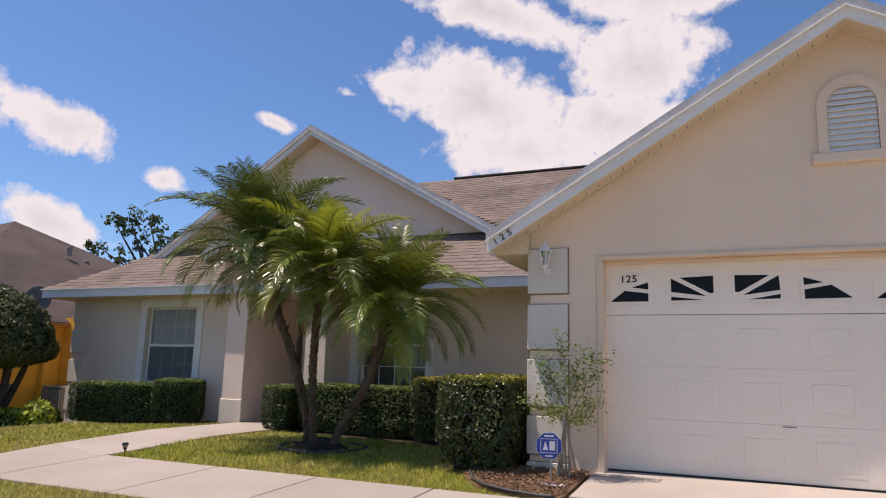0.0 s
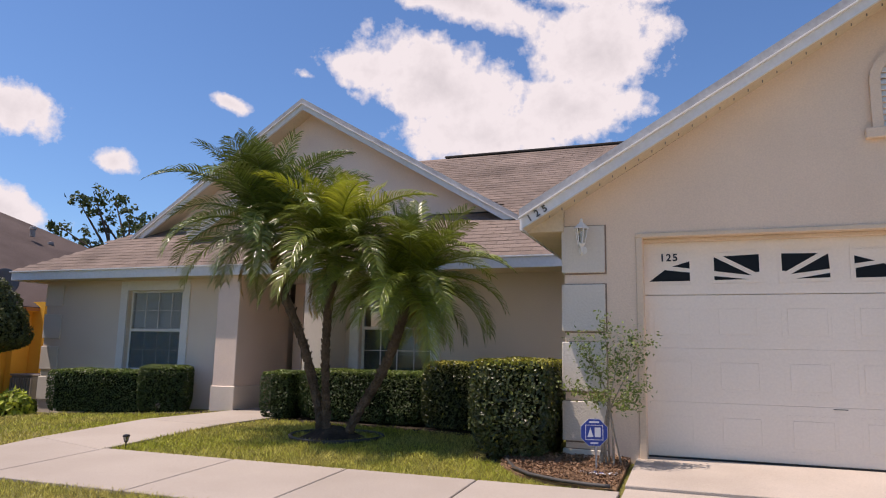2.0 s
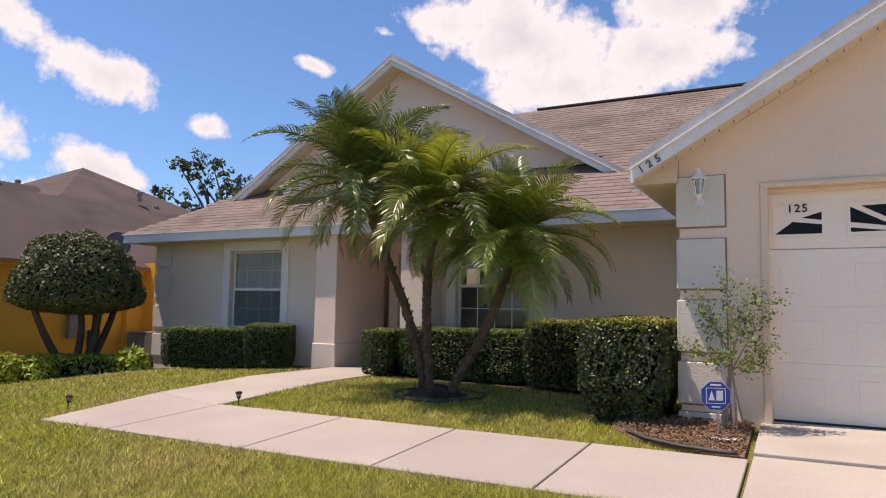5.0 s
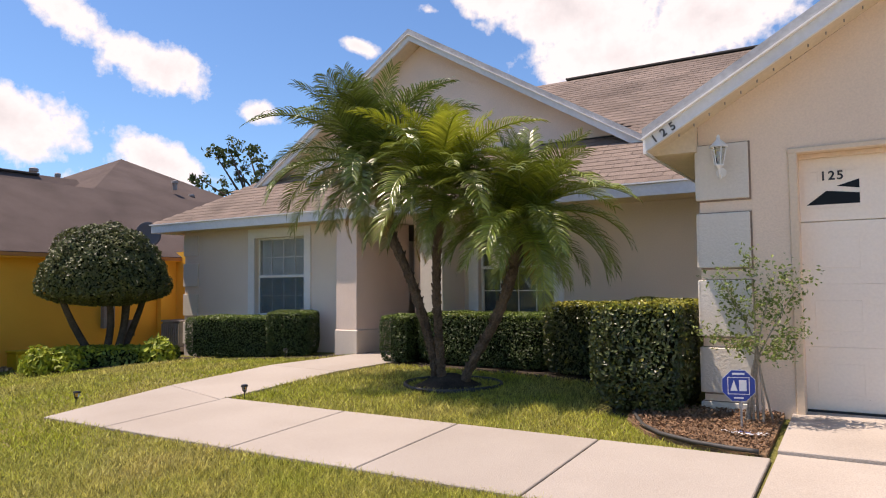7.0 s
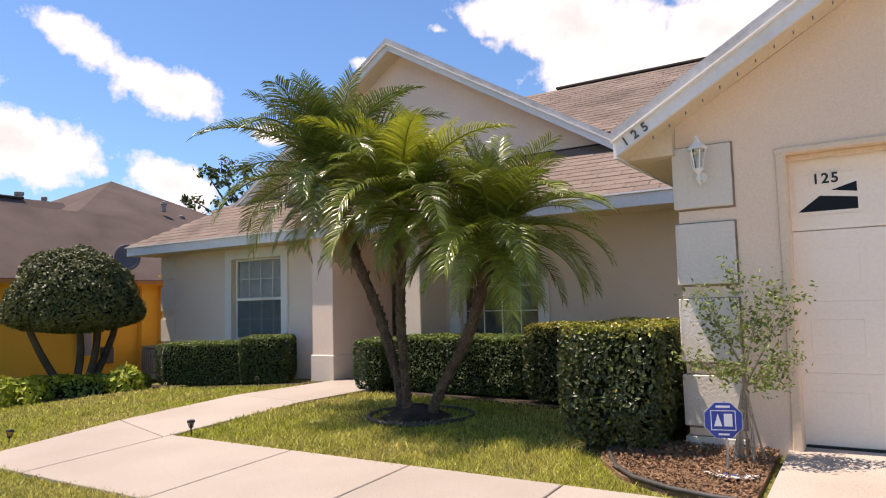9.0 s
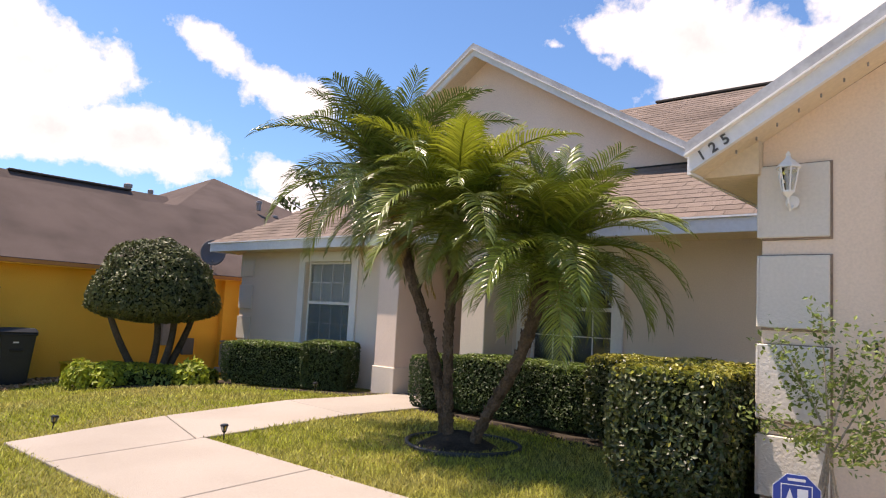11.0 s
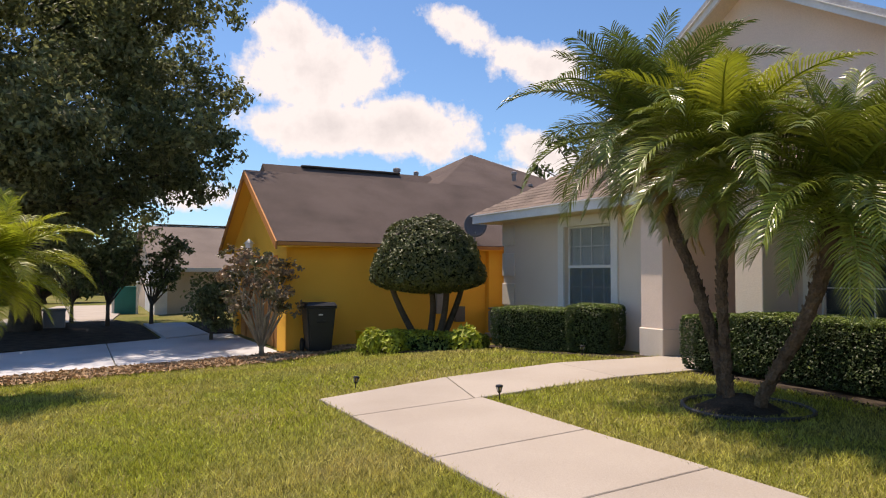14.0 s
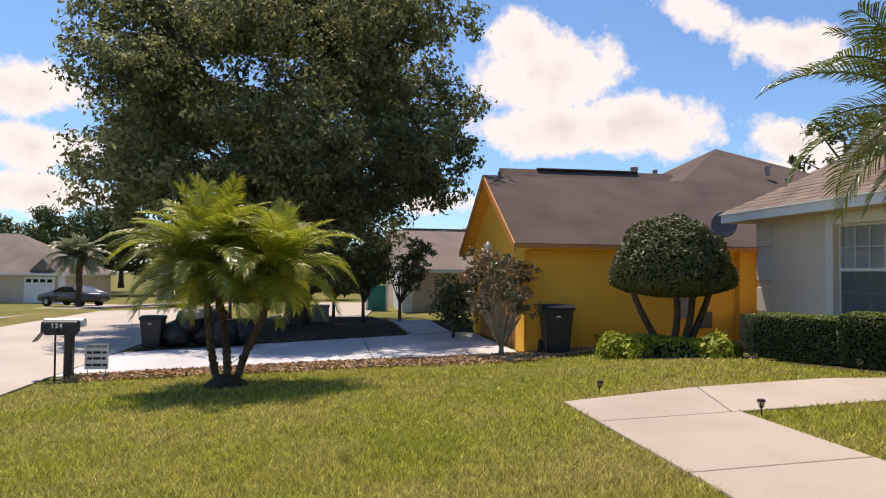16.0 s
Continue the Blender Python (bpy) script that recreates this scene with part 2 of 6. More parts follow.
PALE_BARK = material("pale_bark", (0.40, 0.345, 0.27), 0.9, 0.2, 6, 60, 0.3, spec=0.15)
BLACK = material("black_plastic", (0.016, 0.016, 0.018), 0.45, 0.15, 3, 40, 0.06)
BIN = material("bin_plastic", (0.020, 0.023, 0.028), 0.5, 0.15, 2, 40, 0.06)
METAL = material("grey_metal", (0.40, 0.40, 0.41), 0.45, 0.1, 3, 50, 0.06, metal=0.7)
DISH = material("dish_grey", (0.115, 0.11, 0.11), 0.6, 0.08, 2, 40, 0.05)
VENT = material("vent_grey", (0.30, 0.28, 0.27), 0.6, 0.1, 3, 40, 0.06)
BLUE = material("sign_blue", (0.02, 0.055, 0.30), 0.4, 0.05, 3, 40, 0.02)
SIGN_WHITE = material("sign_white", (0.75, 0.75, 0.75), 0.5, 0.05, 3, 40, 0.02)
INK = material("ink", (0.02, 0.02, 0.025), 0.5, 0.1, 3, 40, 0)
BLIND = material("blind", (0.72, 0.72, 0.70), 0.6, 0.05, 3, 40, 0.03, piece=0.04)
SASH_BACKING = material("dark_sash_backing", (0.085, 0.10, 0.105), 0.7, 0.1, 2, 300, 0.1)
# near-black colour standing in for the darkness of unlit rooms
ROOM = material("unlit_room_black", (0.03, 0.028, 0.026), 0.9, 0.1, 1, 20, 0.05)
CAR_PAINT = material("car_grey", (0.10, 0.10, 0.105), 0.3, 0.03, 1, 20, 0, metal=0.6)
TYRE = material("tyre", (0.02, 0.02, 0.02), 0.85, 0.1, 3, 40, 0.1)
TEAL = material("teal_door", (0.02, 0.20, 0.19), 0.5, 0.08, 2, 30, 0.05)
STONE = material("stone", (0.42, 0.40, 0.37), 0.9, 0.15, 5, 50, 0.3, piece=0.15)
YELLOW_PLASTIC = material("yellow_plastic", (0.70, 0.46, 0.02), 0.5, 0.06, 2, 40, 0.05)
AC_MESH = material("ac_grille", (0.22, 0.22, 0.21), 0.6, 0.1, 4, 60, 0.1)


def glass_material(name, colour, rough):
    m = bpy.data.materials.new(name)
    m.use_nodes = True
    p = m.node_tree.nodes["Principled BSDF"]
    p.inputs["Base Color"].default_value = (*colour, 1)
    p.inputs["Roughness"].default_value = rough
    p.inputs["Transmission Weight"].default_value = 1.0
    p.inputs["IOR"].default_value = 1.45
    return m


GLASS = glass_material("glass", (0.9, 0.93, 0.93), 0.01)


def screen_material(name, colour, open_part):
    m = bpy.data.materials.new(name)
    m.use_nodes = True
    n, l = m.node_tree.nodes, m.node_tree.links
    p = n["Principled BSDF"]
    p.inputs["Base Color"].default_value, p.inputs["Roughness"].default_value = (*colour, 1), 0.6
    mix = n.new("ShaderNodeMixShader")
    mix.inputs[0].default_value = open_part
    l.new(p.outputs[0], mix.inputs[1])
    l.new(n.new("ShaderNodeBsdfTransparent").outputs[0], mix.inputs[2])
    l.new(mix.outputs[0], n["Material Output"].inputs[0])
    return m


MESH = screen_material("woven_screen", (0.16, 0.20, 0.205), 0.52)
DARK_GLASS = material("dark_glass", (0.010, 0.010, 0.011), 0.25, 0.1, 2, 20, 0, spec=0.15)


# ---- building helpers ----
def mesh_of(name, bm, mat, smooth=False):
    me = bpy.data.meshes.new(name)
    bmesh.ops.recalc_face_normals(bm, faces=bm.faces)
    bm.to_mesh(me)
    bm.free()
    me.materials.append(mat)
    if smooth:
        me.shade_smooth()
    return me


def raw_mesh(name, verts, faces, mat):
    me = bpy.data.meshes.new(name)
    me.from_pydata(np.asarray(verts).reshape(-1, 3).tolist(), [], np.asarray(faces).tolist())
    me.materials.append(mat)
    return me


def under(ob, parent):
    """Vertices stay in the world's metres while ob hangs under parent."""
    ob.parent = parent
    at = parent.location if parent.parent is None else Vector((0, 0, 0))
    ob.matrix_parent_inverse = Matrix.Translation(-at)
    return ob


def part(name, bm, mat, parent, label="", smooth=False):
    me = bm if isinstance(bm, bpy.types.Mesh) else mesh_of(name, bm, mat, smooth)
    ob = under(new(name, me), parent)
    return tagged(ob, label)


def thing(name, at, label, category, group="", kind=""):
    ob = new(name)
    ob.location = at
    ob.empty_display_size = 0.1
    return tagged(ob, label, category, group, kind)


def solid(name, bm, mat, label, category="", group="", kind="", smooth=False):
    me = bm if isinstance(bm, bpy.types.Mesh) else mesh_of(name, bm, mat, smooth)
    return tagged(new(name, me), label, category, group, kind)


def box(bm, x0, x1, y0, y1, z0, z1, bevel=0.0):
    vs = [bm.verts.new(c) for c in ((x0, y0, z0), (x1, y0, z0), (x1, y1, z0), (x0, y1, z0), (x0, y0, z1), (x1, y0, z1), (x1, y1, z1), (x0, y1, z1))]
    fs = [bm.faces.new([vs[i] for i in q]) for q in ((3, 2, 1, 0), (4, 5, 6, 7), (0, 1, 5, 4), (1, 2, 6, 5), (2, 3, 7, 6), (3, 0, 4, 7))]
    if bevel:
        edges = {e for f in fs for e in f.edges}
        bmesh.ops.bevel(bm, geom=list(edges), offset=bevel, segments=1, affect="EDGES")
    return bm


def boxed(*a, bevel=0.0):
    return box(bmesh.new(), *a, bevel=bevel)


def slab(bm, ring_a, ring_b):
    """A closed solid between two rings of equal length."""
    a = [bm.verts.new(p) for p in ring_a]
    b = [bm.verts.new(p) for p in ring_b]
    k = len(a)
    bm.faces.new(a[::-1])
    bm.faces.new(b)
    for i in range(k):
        bm.faces.new((a[i], a[(i + 1) % k], b[(i + 1) % k], b[i]))
    return bm


def front_slab(bm, xz, y0, y1):
    return slab(bm, [(x, y0, z) for x, z in xz], [(x, y1, z) for x, z in xz])


def plan_slab(bm, xy, z0, z1):
    return slab(bm, [(x, y, z0) for x, y in xy], [(x, y, z1) for x, y in xy])


def thick_face(bm, pts, depth):
    """A flat polygon thickened downwards."""
    return slab(bm, [(p[0], p[1], p[2] - depth) for p in pts], pts)


def tube(bm, pts, radii, n=8, cap=True):
    rings = []
    pts = [Vector(p) for p in pts]
    for i, p in enumerate(pts):
        d = (pts[min(i + 1, len(pts) - 1)] - pts[max(i - 1, 0)]).normalized()
        u = d.cross(Vector((0, 1, 0.01)) if abs(d.y) < 0.9 else Vector((1, 0, 0))).normalized()
        w = d.cross(u)
        rings.append([bm.verts.new(p + float(radii[i]) * (u * math.cos(2 * math.pi * k / n) + w * math.sin(2 * math.pi * k / n))) for k in range(n)])
    for r, s in zip(rings, rings[1:]):
        for k in range(n):
            bm.faces.new((r[k], r[(k + 1) % n], s[(k + 1) % n], s[k]))
    if cap:
        bm.faces.new(rings[0][::-1])
        bm.faces.new(rings[-1])
    return bm


def lathe(bm, profile, n=16, at=(0, 0, 0)):
    rings = [[bm.verts.new((at[0] + r * math.cos(2 * math.pi * k / n), at[1] + r * math.sin(2 * math.pi * k / n), at[2] + z)) for k in range(n)] for r, z in profile]
    for r, s in zip(rings, rings[1:]):
        for k in range(n):
            bm.faces.new((r[k], r[(k + 1) % n], s[(k + 1) % n], s[k]))
    bm.faces.new(rings[0][::-1])
    bm.faces.new(rings[-1])
    return bm


def leaves(name, points, size, mat, rng, out=None, aspect=0.5, droop=0.0):
    """Many small folded leaves; out: the way each one faces, roughly."""
    p = np.asarray(points, float)
    k = len(p)
    ax = rng.normal(size=(k, 3))
    if out is not None:
        ax = ax * 0.55 + np.asarray(out) * 0.9
    ax /= np.linalg.norm(ax, axis=1, keepdims=True)
    t = rng.normal(size=(k, 3))
    t[:, 2] -= droop
    t -= (t * ax).sum(1, keepdims=True) * ax
    t /= np.linalg.norm(t, axis=1, keepdims=True) + 1e-9
    s = np.cross(ax, t)
    ln = size * rng.uniform(0.65, 1.35, (k, 1))
    wd = ln * aspect * 0.5
    v = np.stack([p - t * ln * 0.5, p + s * wd + ax * wd * 0.35, p + t * ln * 0.5, p - s * wd + ax * wd * 0.35], 1)
    return raw_mesh(name, v, np.arange(4 * k).reshape(-1, 4), mat)


def ground_z(x, y):
    z = np.interp(y, [-8.5, -7.6, -2.2, 0, 2.3, 4.6, 6.1, 7.4, 9, 30], [0.02, -0.10, -0.10, 0.03, 0.17, 0.285, 0.355, 0.44, 0.45, 0.45])
    west = -np.asarray(x, float)
    drop = np.clip(west - 8, 0, 2.5) * 0.022 + np.clip(west - 10.5, 0, 2) * 0.11 + np.clip(west - 12.5, 0, 3) * 0.03
    fall = drop * np.clip((np.asarray(y, float) + 2.2) / 7.5, 0, 1)
    away = np.clip((west - 32) / 20, 0, 1) * 0.95 * np.clip((-2 - np.asarray(y, float)) / 4, 0, 1)
    return z - fall - away


# ---- ground, paths, road ----
xs = np.unique(np.concatenate([np.linspace(-900, -60, 15), np.linspace(-60, -16, 45), np.linspace(-16, 6, 111), np.linspace(6, 60, 28), np.linspace(60, 900, 15)]))
ys = np.unique(np.concatenate([np.linspace(-900, -40, 15), np.linspace(-40, -4, 37), np.linspace(-4, 12, 81), np.linspace(12, 60, 25), np.linspace(60, 900, 15)]))
gx, gy = np.meshgrid(xs, ys)
rng = np.random.default_rng(3)
gv = np.stack([gx, gy, ground_z(gx, gy)], -1)
nx, ny = len(xs), len(ys)
ii = (np.arange(ny - 1)[:, None] * nx + np.arange(nx - 1)[None]).ravel()
ground = new("ground", raw_mesh("ground", gv, np.stack([ii, ii + 1, ii + nx + 1, ii + nx], 1), LAWN))
tagged(ground, "mown lawn of green and straw-coloured grass", "lawn", kind="structure")


def follow_slab(name, xy, thick, mat, parent=None, lift=0.03, bevel=0.006):
    """A cast slab whose top follows the ground."""
    bm = bmesh.new()
    top = [bm.verts.new((x, y, float(ground_z(x, y)) + lift)) for x, y in xy]
    f = bm.faces.new(top)
    r = bmesh.ops.extrude_face_region(bm, geom=[f])
    low = [v for v in r["geom"] if isinstance(v, bmesh.types.BMVert)]
    bmesh.ops.translate(bm, verts=low, vec=(0, 0, -thick))
    if bevel:
        edges = [e for e in bm.edges if all(v not in low for v in e.verts)]
        bmesh.ops.bevel(bm, geom=edges, offset=bevel, segments=1, affect="EDGES")
    return part(name, bm, mat, parent) if parent else mesh_of(name, bm, mat)


path = tagged(new("pavement", mesh_of("pavement", plan_slab(bmesh.new(), [(-7.9, 4.66), (-1.52, 4.66), (-1.52, 6.06), (-6.9, 6.06), (-6.9, 9.9), (-8.15, 9.9), (-8.15, 6.0)], 0.10, 0.22), JOINT)),
              "pale concrete garden path of jointed slabs", "path", kind="structure")
for a, b in ((-1.53, -2.725), (-2.74, -3.985), (-4.0, -5.245), (-5.26, -6.895)):
    follow_slab("slab", [(a, 4.66), (a, 6.07), (b, 6.07), (b, 4.66)], 0.12, CONCRETE, path)
follow_slab("slab", [(-6.91, 4.66), (-6.91, 5.98), (-8.22, 6.35), (-7.9, 4.66)], 0.12, CONCRETE, path)
follow_slab("slab", [(-6.91, 5.995), (-6.91, 7.9), (-8.28, 8.05), (-8.22, 6.365)], 0.12, CONCRETE, path)
follow_slab("slab", [(-6.91, 7.915), (-6.91, 10.9), (-8.17, 10.9), (-8.17, 9.1), (-8.28, 8.065)], 0.12, CONCRETE, path)

drive = tagged(new("driveway", mesh_of("driveway", plan_slab(bmesh.new(), [(-1.5, 5.9), (4.2, 5.9), (4.2, 7.7), (-1.5, 7.7)], 0.2, 0.30), JOINT)),
               "pale stained concrete driveway with saw-cut joints", "driveway", kind="structure")
cuts = [-2.6, -0.2, 2.2, 4.45, 6.2, 7.46]
for a, b in zip(cuts, cuts[1:]):
    for c, d in ((-1.5, 1.25), (1.265, 4.2)):
        follow_slab("slab", [(c, a), (d, a), (d, b - 0.012), (c, b - 0.012)], 0.12, DRIVE, drive, lift=0.055 if b > 7 else 0.03)

road_bm = bmesh.new()
for a, b in zip((60, -20, -32, -36, -40, -44, -48, -52), (-20, -32, -36, -40, -44, -48, -52, -60)):
    za, zb = (float(ground_z(x, -6.0)) + 0.03 for x in (a, b))
    thick_face(road_bm, [(b, -7.6, zb), (a, -7.6, za), (a, -2.25, za), (b, -2.25, zb)], 0.2)
bmesh.ops.remove_doubles(road_bm, verts=road_bm.verts, dist=0.0005)
road = solid("road", road_bm, ROAD, "sunlit pale concrete street", "road", kind="structure")
far_drive = tagged(new("driveway", mesh_of("driveway", plan_slab(bmesh.new(), [(-16.4, 0.2), (-15.4, 0.2), (-15.4, 5.5), (-18, 5.5)], -0.3, -0.05), JOINT)),
                   "blue-grey painted concrete driveway dappled with shade", "driveway", kind="structure")
follow_slab("slab", [(-19.4, 4.35), (-20.2, 5.5), (-24.9, 5.5), (-24.9, 4.25)], 0.12, DRIVE_PAINT, far_drive, lift=0.075)
near_e = lambda y: -12.9 - 0.235 * (y + 2.2)
far_e = lambda y: -16.3 - 0.55 * (y + 2.2)
steps = [-2.25, 0.4, 3.0, 6.1]
for a, b in zip(steps, steps[1:]):
    b2 = b - 0.02
    follow_slab("slab", [(near_e(a), a), (near_e(b2), b2), (far_e(b2), b2), (far_e(a), a)], 0.12, DRIVE_PAINT, far_drive, lift=0.02)


def bed(name, xy, mat, label, lift=0.012):
    bm = bmesh.new()
    plan = [(x, y, float(ground_z(x, y)) + lift) for x, y in xy]
    thick_face(bm, plan, 0.10)
    return solid(name, bm, mat, label, "mulch bed", kind="structure")


bed("mulch_bed", [(-2.75, 7.3), (-2.72, 6.75), (-2.45, 6.4), (-2.1, 6.2), (-1.56, 6.12), (-1.56, 7.32)], MULCH, "brown wood-chip mulch bed beside the garage", 0.03)
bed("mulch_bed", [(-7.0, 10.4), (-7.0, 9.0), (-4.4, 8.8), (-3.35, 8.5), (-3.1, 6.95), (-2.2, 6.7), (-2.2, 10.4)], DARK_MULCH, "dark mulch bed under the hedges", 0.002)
bed("mulch_bed", [(-13.2, 10.2), (-13.6, 7.2), (-11.0, 7.7), (-10.6, 8.45), (-8.35, 9.2), (-8.2, 10.2)], DARK_MULCH, "dark mulch bed under the hedges by the window wall")
bed("mulch_bed", [(-12.95, -2.0), (-12.3, -1.9), (-12.9, 2.0), (-13.6, 6.0), (-14.8, 8.5), (-14.9, 5.9), (-14.2, 3.5)], MULCH, "mulch strip strewn with dry leaves beside the driveway")
# the oak's shade is partly in this bed's darker mulch colour
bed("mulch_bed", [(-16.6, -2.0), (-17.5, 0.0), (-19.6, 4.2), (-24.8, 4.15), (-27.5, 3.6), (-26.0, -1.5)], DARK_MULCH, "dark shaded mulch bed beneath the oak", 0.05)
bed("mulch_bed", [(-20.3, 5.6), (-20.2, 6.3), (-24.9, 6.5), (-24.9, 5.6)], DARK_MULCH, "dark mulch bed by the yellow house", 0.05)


def scatter(name, xy, count, size, mat, label, seed, lift=0.03):
    r = np.random.default_rng(seed)
    p = np.asarray(xy, float)
    lo, hi = p.min(0), p.max(0)
    q = r.uniform(lo, hi, (count * 3, 2))
    inside = np.zeros(len(q), bool)
    j = len(p) - 1
    for i in range(len(p)):
        (xi, yi), (xj, yj) = p[i], p[j]
        cross = ((yi > q[:, 1]) != (yj > q[:, 1])) & (q[:, 0] < (xj - xi) * (q[:, 1] - yi) / (yj - yi + 1e-12) + xi)
        inside ^= cross
        j = i
    q = q[inside][:count]
    pts = np.column_stack([q, ground_z(q[:, 0], q[:, 1]) + lift + r.uniform(0, 0.015, len(q))])
    return solid(name, leaves(name, pts, size, mat, r, out=np.tile([0, 0, 1.0], (len(q), 1)), aspect=0.45), mat, label, "mulch", kind="stuff")


scatter("mulch_chips", [(-2.75, 7.3), (-2.72, 6.75), (-2.45, 6.4), (-2.1, 6.2), (-1.56, 6.12), (-1.56, 7.32)], 4200, 0.032, CHIP, "loose brown wood chips", 5, 0.05)
scatter("leaf_litter", [(-12.95, -2.0), (-12.2, -1.9), (-12.7, 2.0), (-13.3, 6.0), (-14.8, 8.5), (-14.9, 5.9), (-14.2, 3.5)], 8500, 0.085, LITTER, "dry tan fallen leaves", 6, 0.03)
scatter("leaf_litter", [(-6.6, 9.2), (-6.6, 9.0), (-4.4, 8.8), (-3.35, 8.5), (-3.1, 6.95), (-2.2, 6.7), (-2.2, 8.0)], 900, 0.05, DARK_MULCH, "dark chips and fallen leaves under the hedge", 7, 0.015)


# ---- the house ----
WALL_Y, GARAGE_Y, SLAB = 10.25, 7.32, 0.47
house = thing("house", (-5, 10, SLAB), "single-storey beige stucco house with gables and brown shingle roof", "house")

# walls
part("wall", boxed(-2.19, -1.40, GARAGE_Y, GARAGE_Y + 0.2, 0.3, 2.9), STUCCO, house, "beige stucco garage front wall beside the door")
part("wall", boxed(3.37, 4.12, GARAGE_Y, GARAGE_Y + 0.2, 0.3, 2.9), STUCCO, house, "beige stucco garage front wall")
front_gable = bmesh.new()
front_slab(front_gable, [(-1.40, 2.66), (3.37, 2.66), (3.37, 3.40), (0.95, 4.84), (-1.40, 3.44)], GARAGE_Y, GARAGE_Y + 0.2)
part("wall", front_gable, STUCCO, house, "beige stucco gable wall over the garage door")
corner_fill = bmesh.new()
front_slab(corner_fill, [(-2.19, 2.9), (-1.40, 2.9), (-1.40, 3.44), (-2.19, 2.98)], GARAGE_Y, GARAGE_Y + 0.2)
part("wall", corner_fill, STUCCO, house)
corner_fill = bmesh.new()
front_slab(corner_fill, [(3.37, 2.9), (4.12, 2.9), (4.12, 2.96), (3.37, 3.40)], GARAGE_Y, GARAGE_Y + 0.2)
part("wall", corner_fill, STUCCO, house)
part("wall", boxed(-2.19, -1.99, GARAGE_Y + 0.2, 10.45, 0.3, 2.9), STUCCO_WING, house, "pale stucco side wall of the garage")
part("wall", boxed(3.92, 4.12, GARAGE_Y + 0.2, 20, 0.3, 2.9), STUCCO_WING, house)
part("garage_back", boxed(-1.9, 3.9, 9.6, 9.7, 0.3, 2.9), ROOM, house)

WIN1 = (-10.93, -9.66, 1.06, 2.52)
WIN2 = (-6.17, -4.90, 1.12, 2.58)
W2 = 10.45


def holed_wall(x0, x1, y, z0, z1, hole, mat, label, depth=0.22):
    hx0, hx1, hz0, hz1 = hole
    bm = bmesh.new()
    for a in ((x0, hx0, z0, z1), (hx1, x1, z0, z1), (hx0, hx1, z0, hz0), (hx0, hx1, hz1, z1)):
        box(bm, a[0], a[1], y, y + depth, a[2], a[3])
    bmesh.ops.remove_doubles(bm, verts=bm.verts, dist=0.0005)
    part("wall", bm, mat, house, label)


holed_wall(-12.98, -8.61, WALL_Y, 0.2, 2.95, WIN1, STUCCO_WING, "pale stucco window wall in the shade of the eave")
holed_wall(-6.47, -2.19, W2, 0.2, 3.0, WIN2, STUCCO_WING, "pale stucco wall with a double-hung window")
part("wall", boxed(-12.98, -12.76, WALL_Y + 0.22, 20, 0.2, 2.95), STUCCO_WING, house)
part("wall", boxed(-12.98, 4.12, 20, 20.2, 0.2, 2.95), STUCCO_WING, house)
# entry: pillars, side walls, back wall and door
part("pillar", boxed(-8.59, -8.15, 9.86, 11.4, 0.3, 2.714, bevel=0.01), STUCCO_BOUNCE, house, "pinkish stucco entry pillar")
part("pillar", boxed(-6.84, -6.43, 9.79, 11.4, 0.3, 2.714, bevel=0.01), STUCCO_WING, house, "sunlit stucco entry pillar")
part("plinth", boxed(-8.61, -8.13, 9.84, 11.38, 0.3, 0.86, bevel=0.01), STUCCO_WING, house)
part("wall", boxed(-8.17, -6.88, 11.6, 11.8, 0.3, 2.9), STUCCO_BOUNCE, house, "shaded wall at the back of the entry")
part("entry_ceiling", boxed(-8.61, -6.47, 9.92, 11.6, 2.731, 2.80), STUCCO_WING, house)
ENTRY_DOOR = material("entry_door_paint", (0.46, 0.33, 0.26), 0.5, 0.06, 1.5, 40, 0.05)
entry_door = part("door", boxed(-7.95, -7.05, 11.55, 11.6, 0.45, 2.5, bevel=0.008), ENTRY_DOOR, house, "brownish front door in the shade of the entry")
for px0, px1 in ((-7.87, -7.55), (-7.45, -7.13)):
    for z0, z1 in ((0.65, 1.3), (1.45, 2.35)):
        part("panel", boxed(px0, px1, 11.535, 11.55, z0, z1, bevel=0.006), ENTRY_DOOR, entry_door)
part("handle", lathe(bmesh.new(), [(0.005, 0), (0.03, 0.01), (0.03, 0.05), (0.01, 0.06)], 10, (-7.12, 11.5, 1.4)), METAL, entry_door, "metal door knob")
# plain sheets behind the windows, the lack of light put into their colour
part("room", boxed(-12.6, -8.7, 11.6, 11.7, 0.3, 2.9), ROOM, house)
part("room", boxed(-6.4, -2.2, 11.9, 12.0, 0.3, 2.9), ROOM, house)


# quoin blocks
QUOIN = material("quoin_paint", (0.70, 0.64, 0.55), 0.85, 0.04, 1.0, 45, 0.15, spec=0.2)
# brown that paints the shadow and dirt line edging each quoin block
QUOIN_OUTLINE = material("quoin_outline_brown", (0.30, 0.22, 0.165), 0.95, 0.15, 3.0, 45, 0.1, spec=0.1)
rows = [(2.31, 2.80), (1.71, 2.19), (1.11, 1.60), (0.62, 1.01), (0.30, 0.54)]
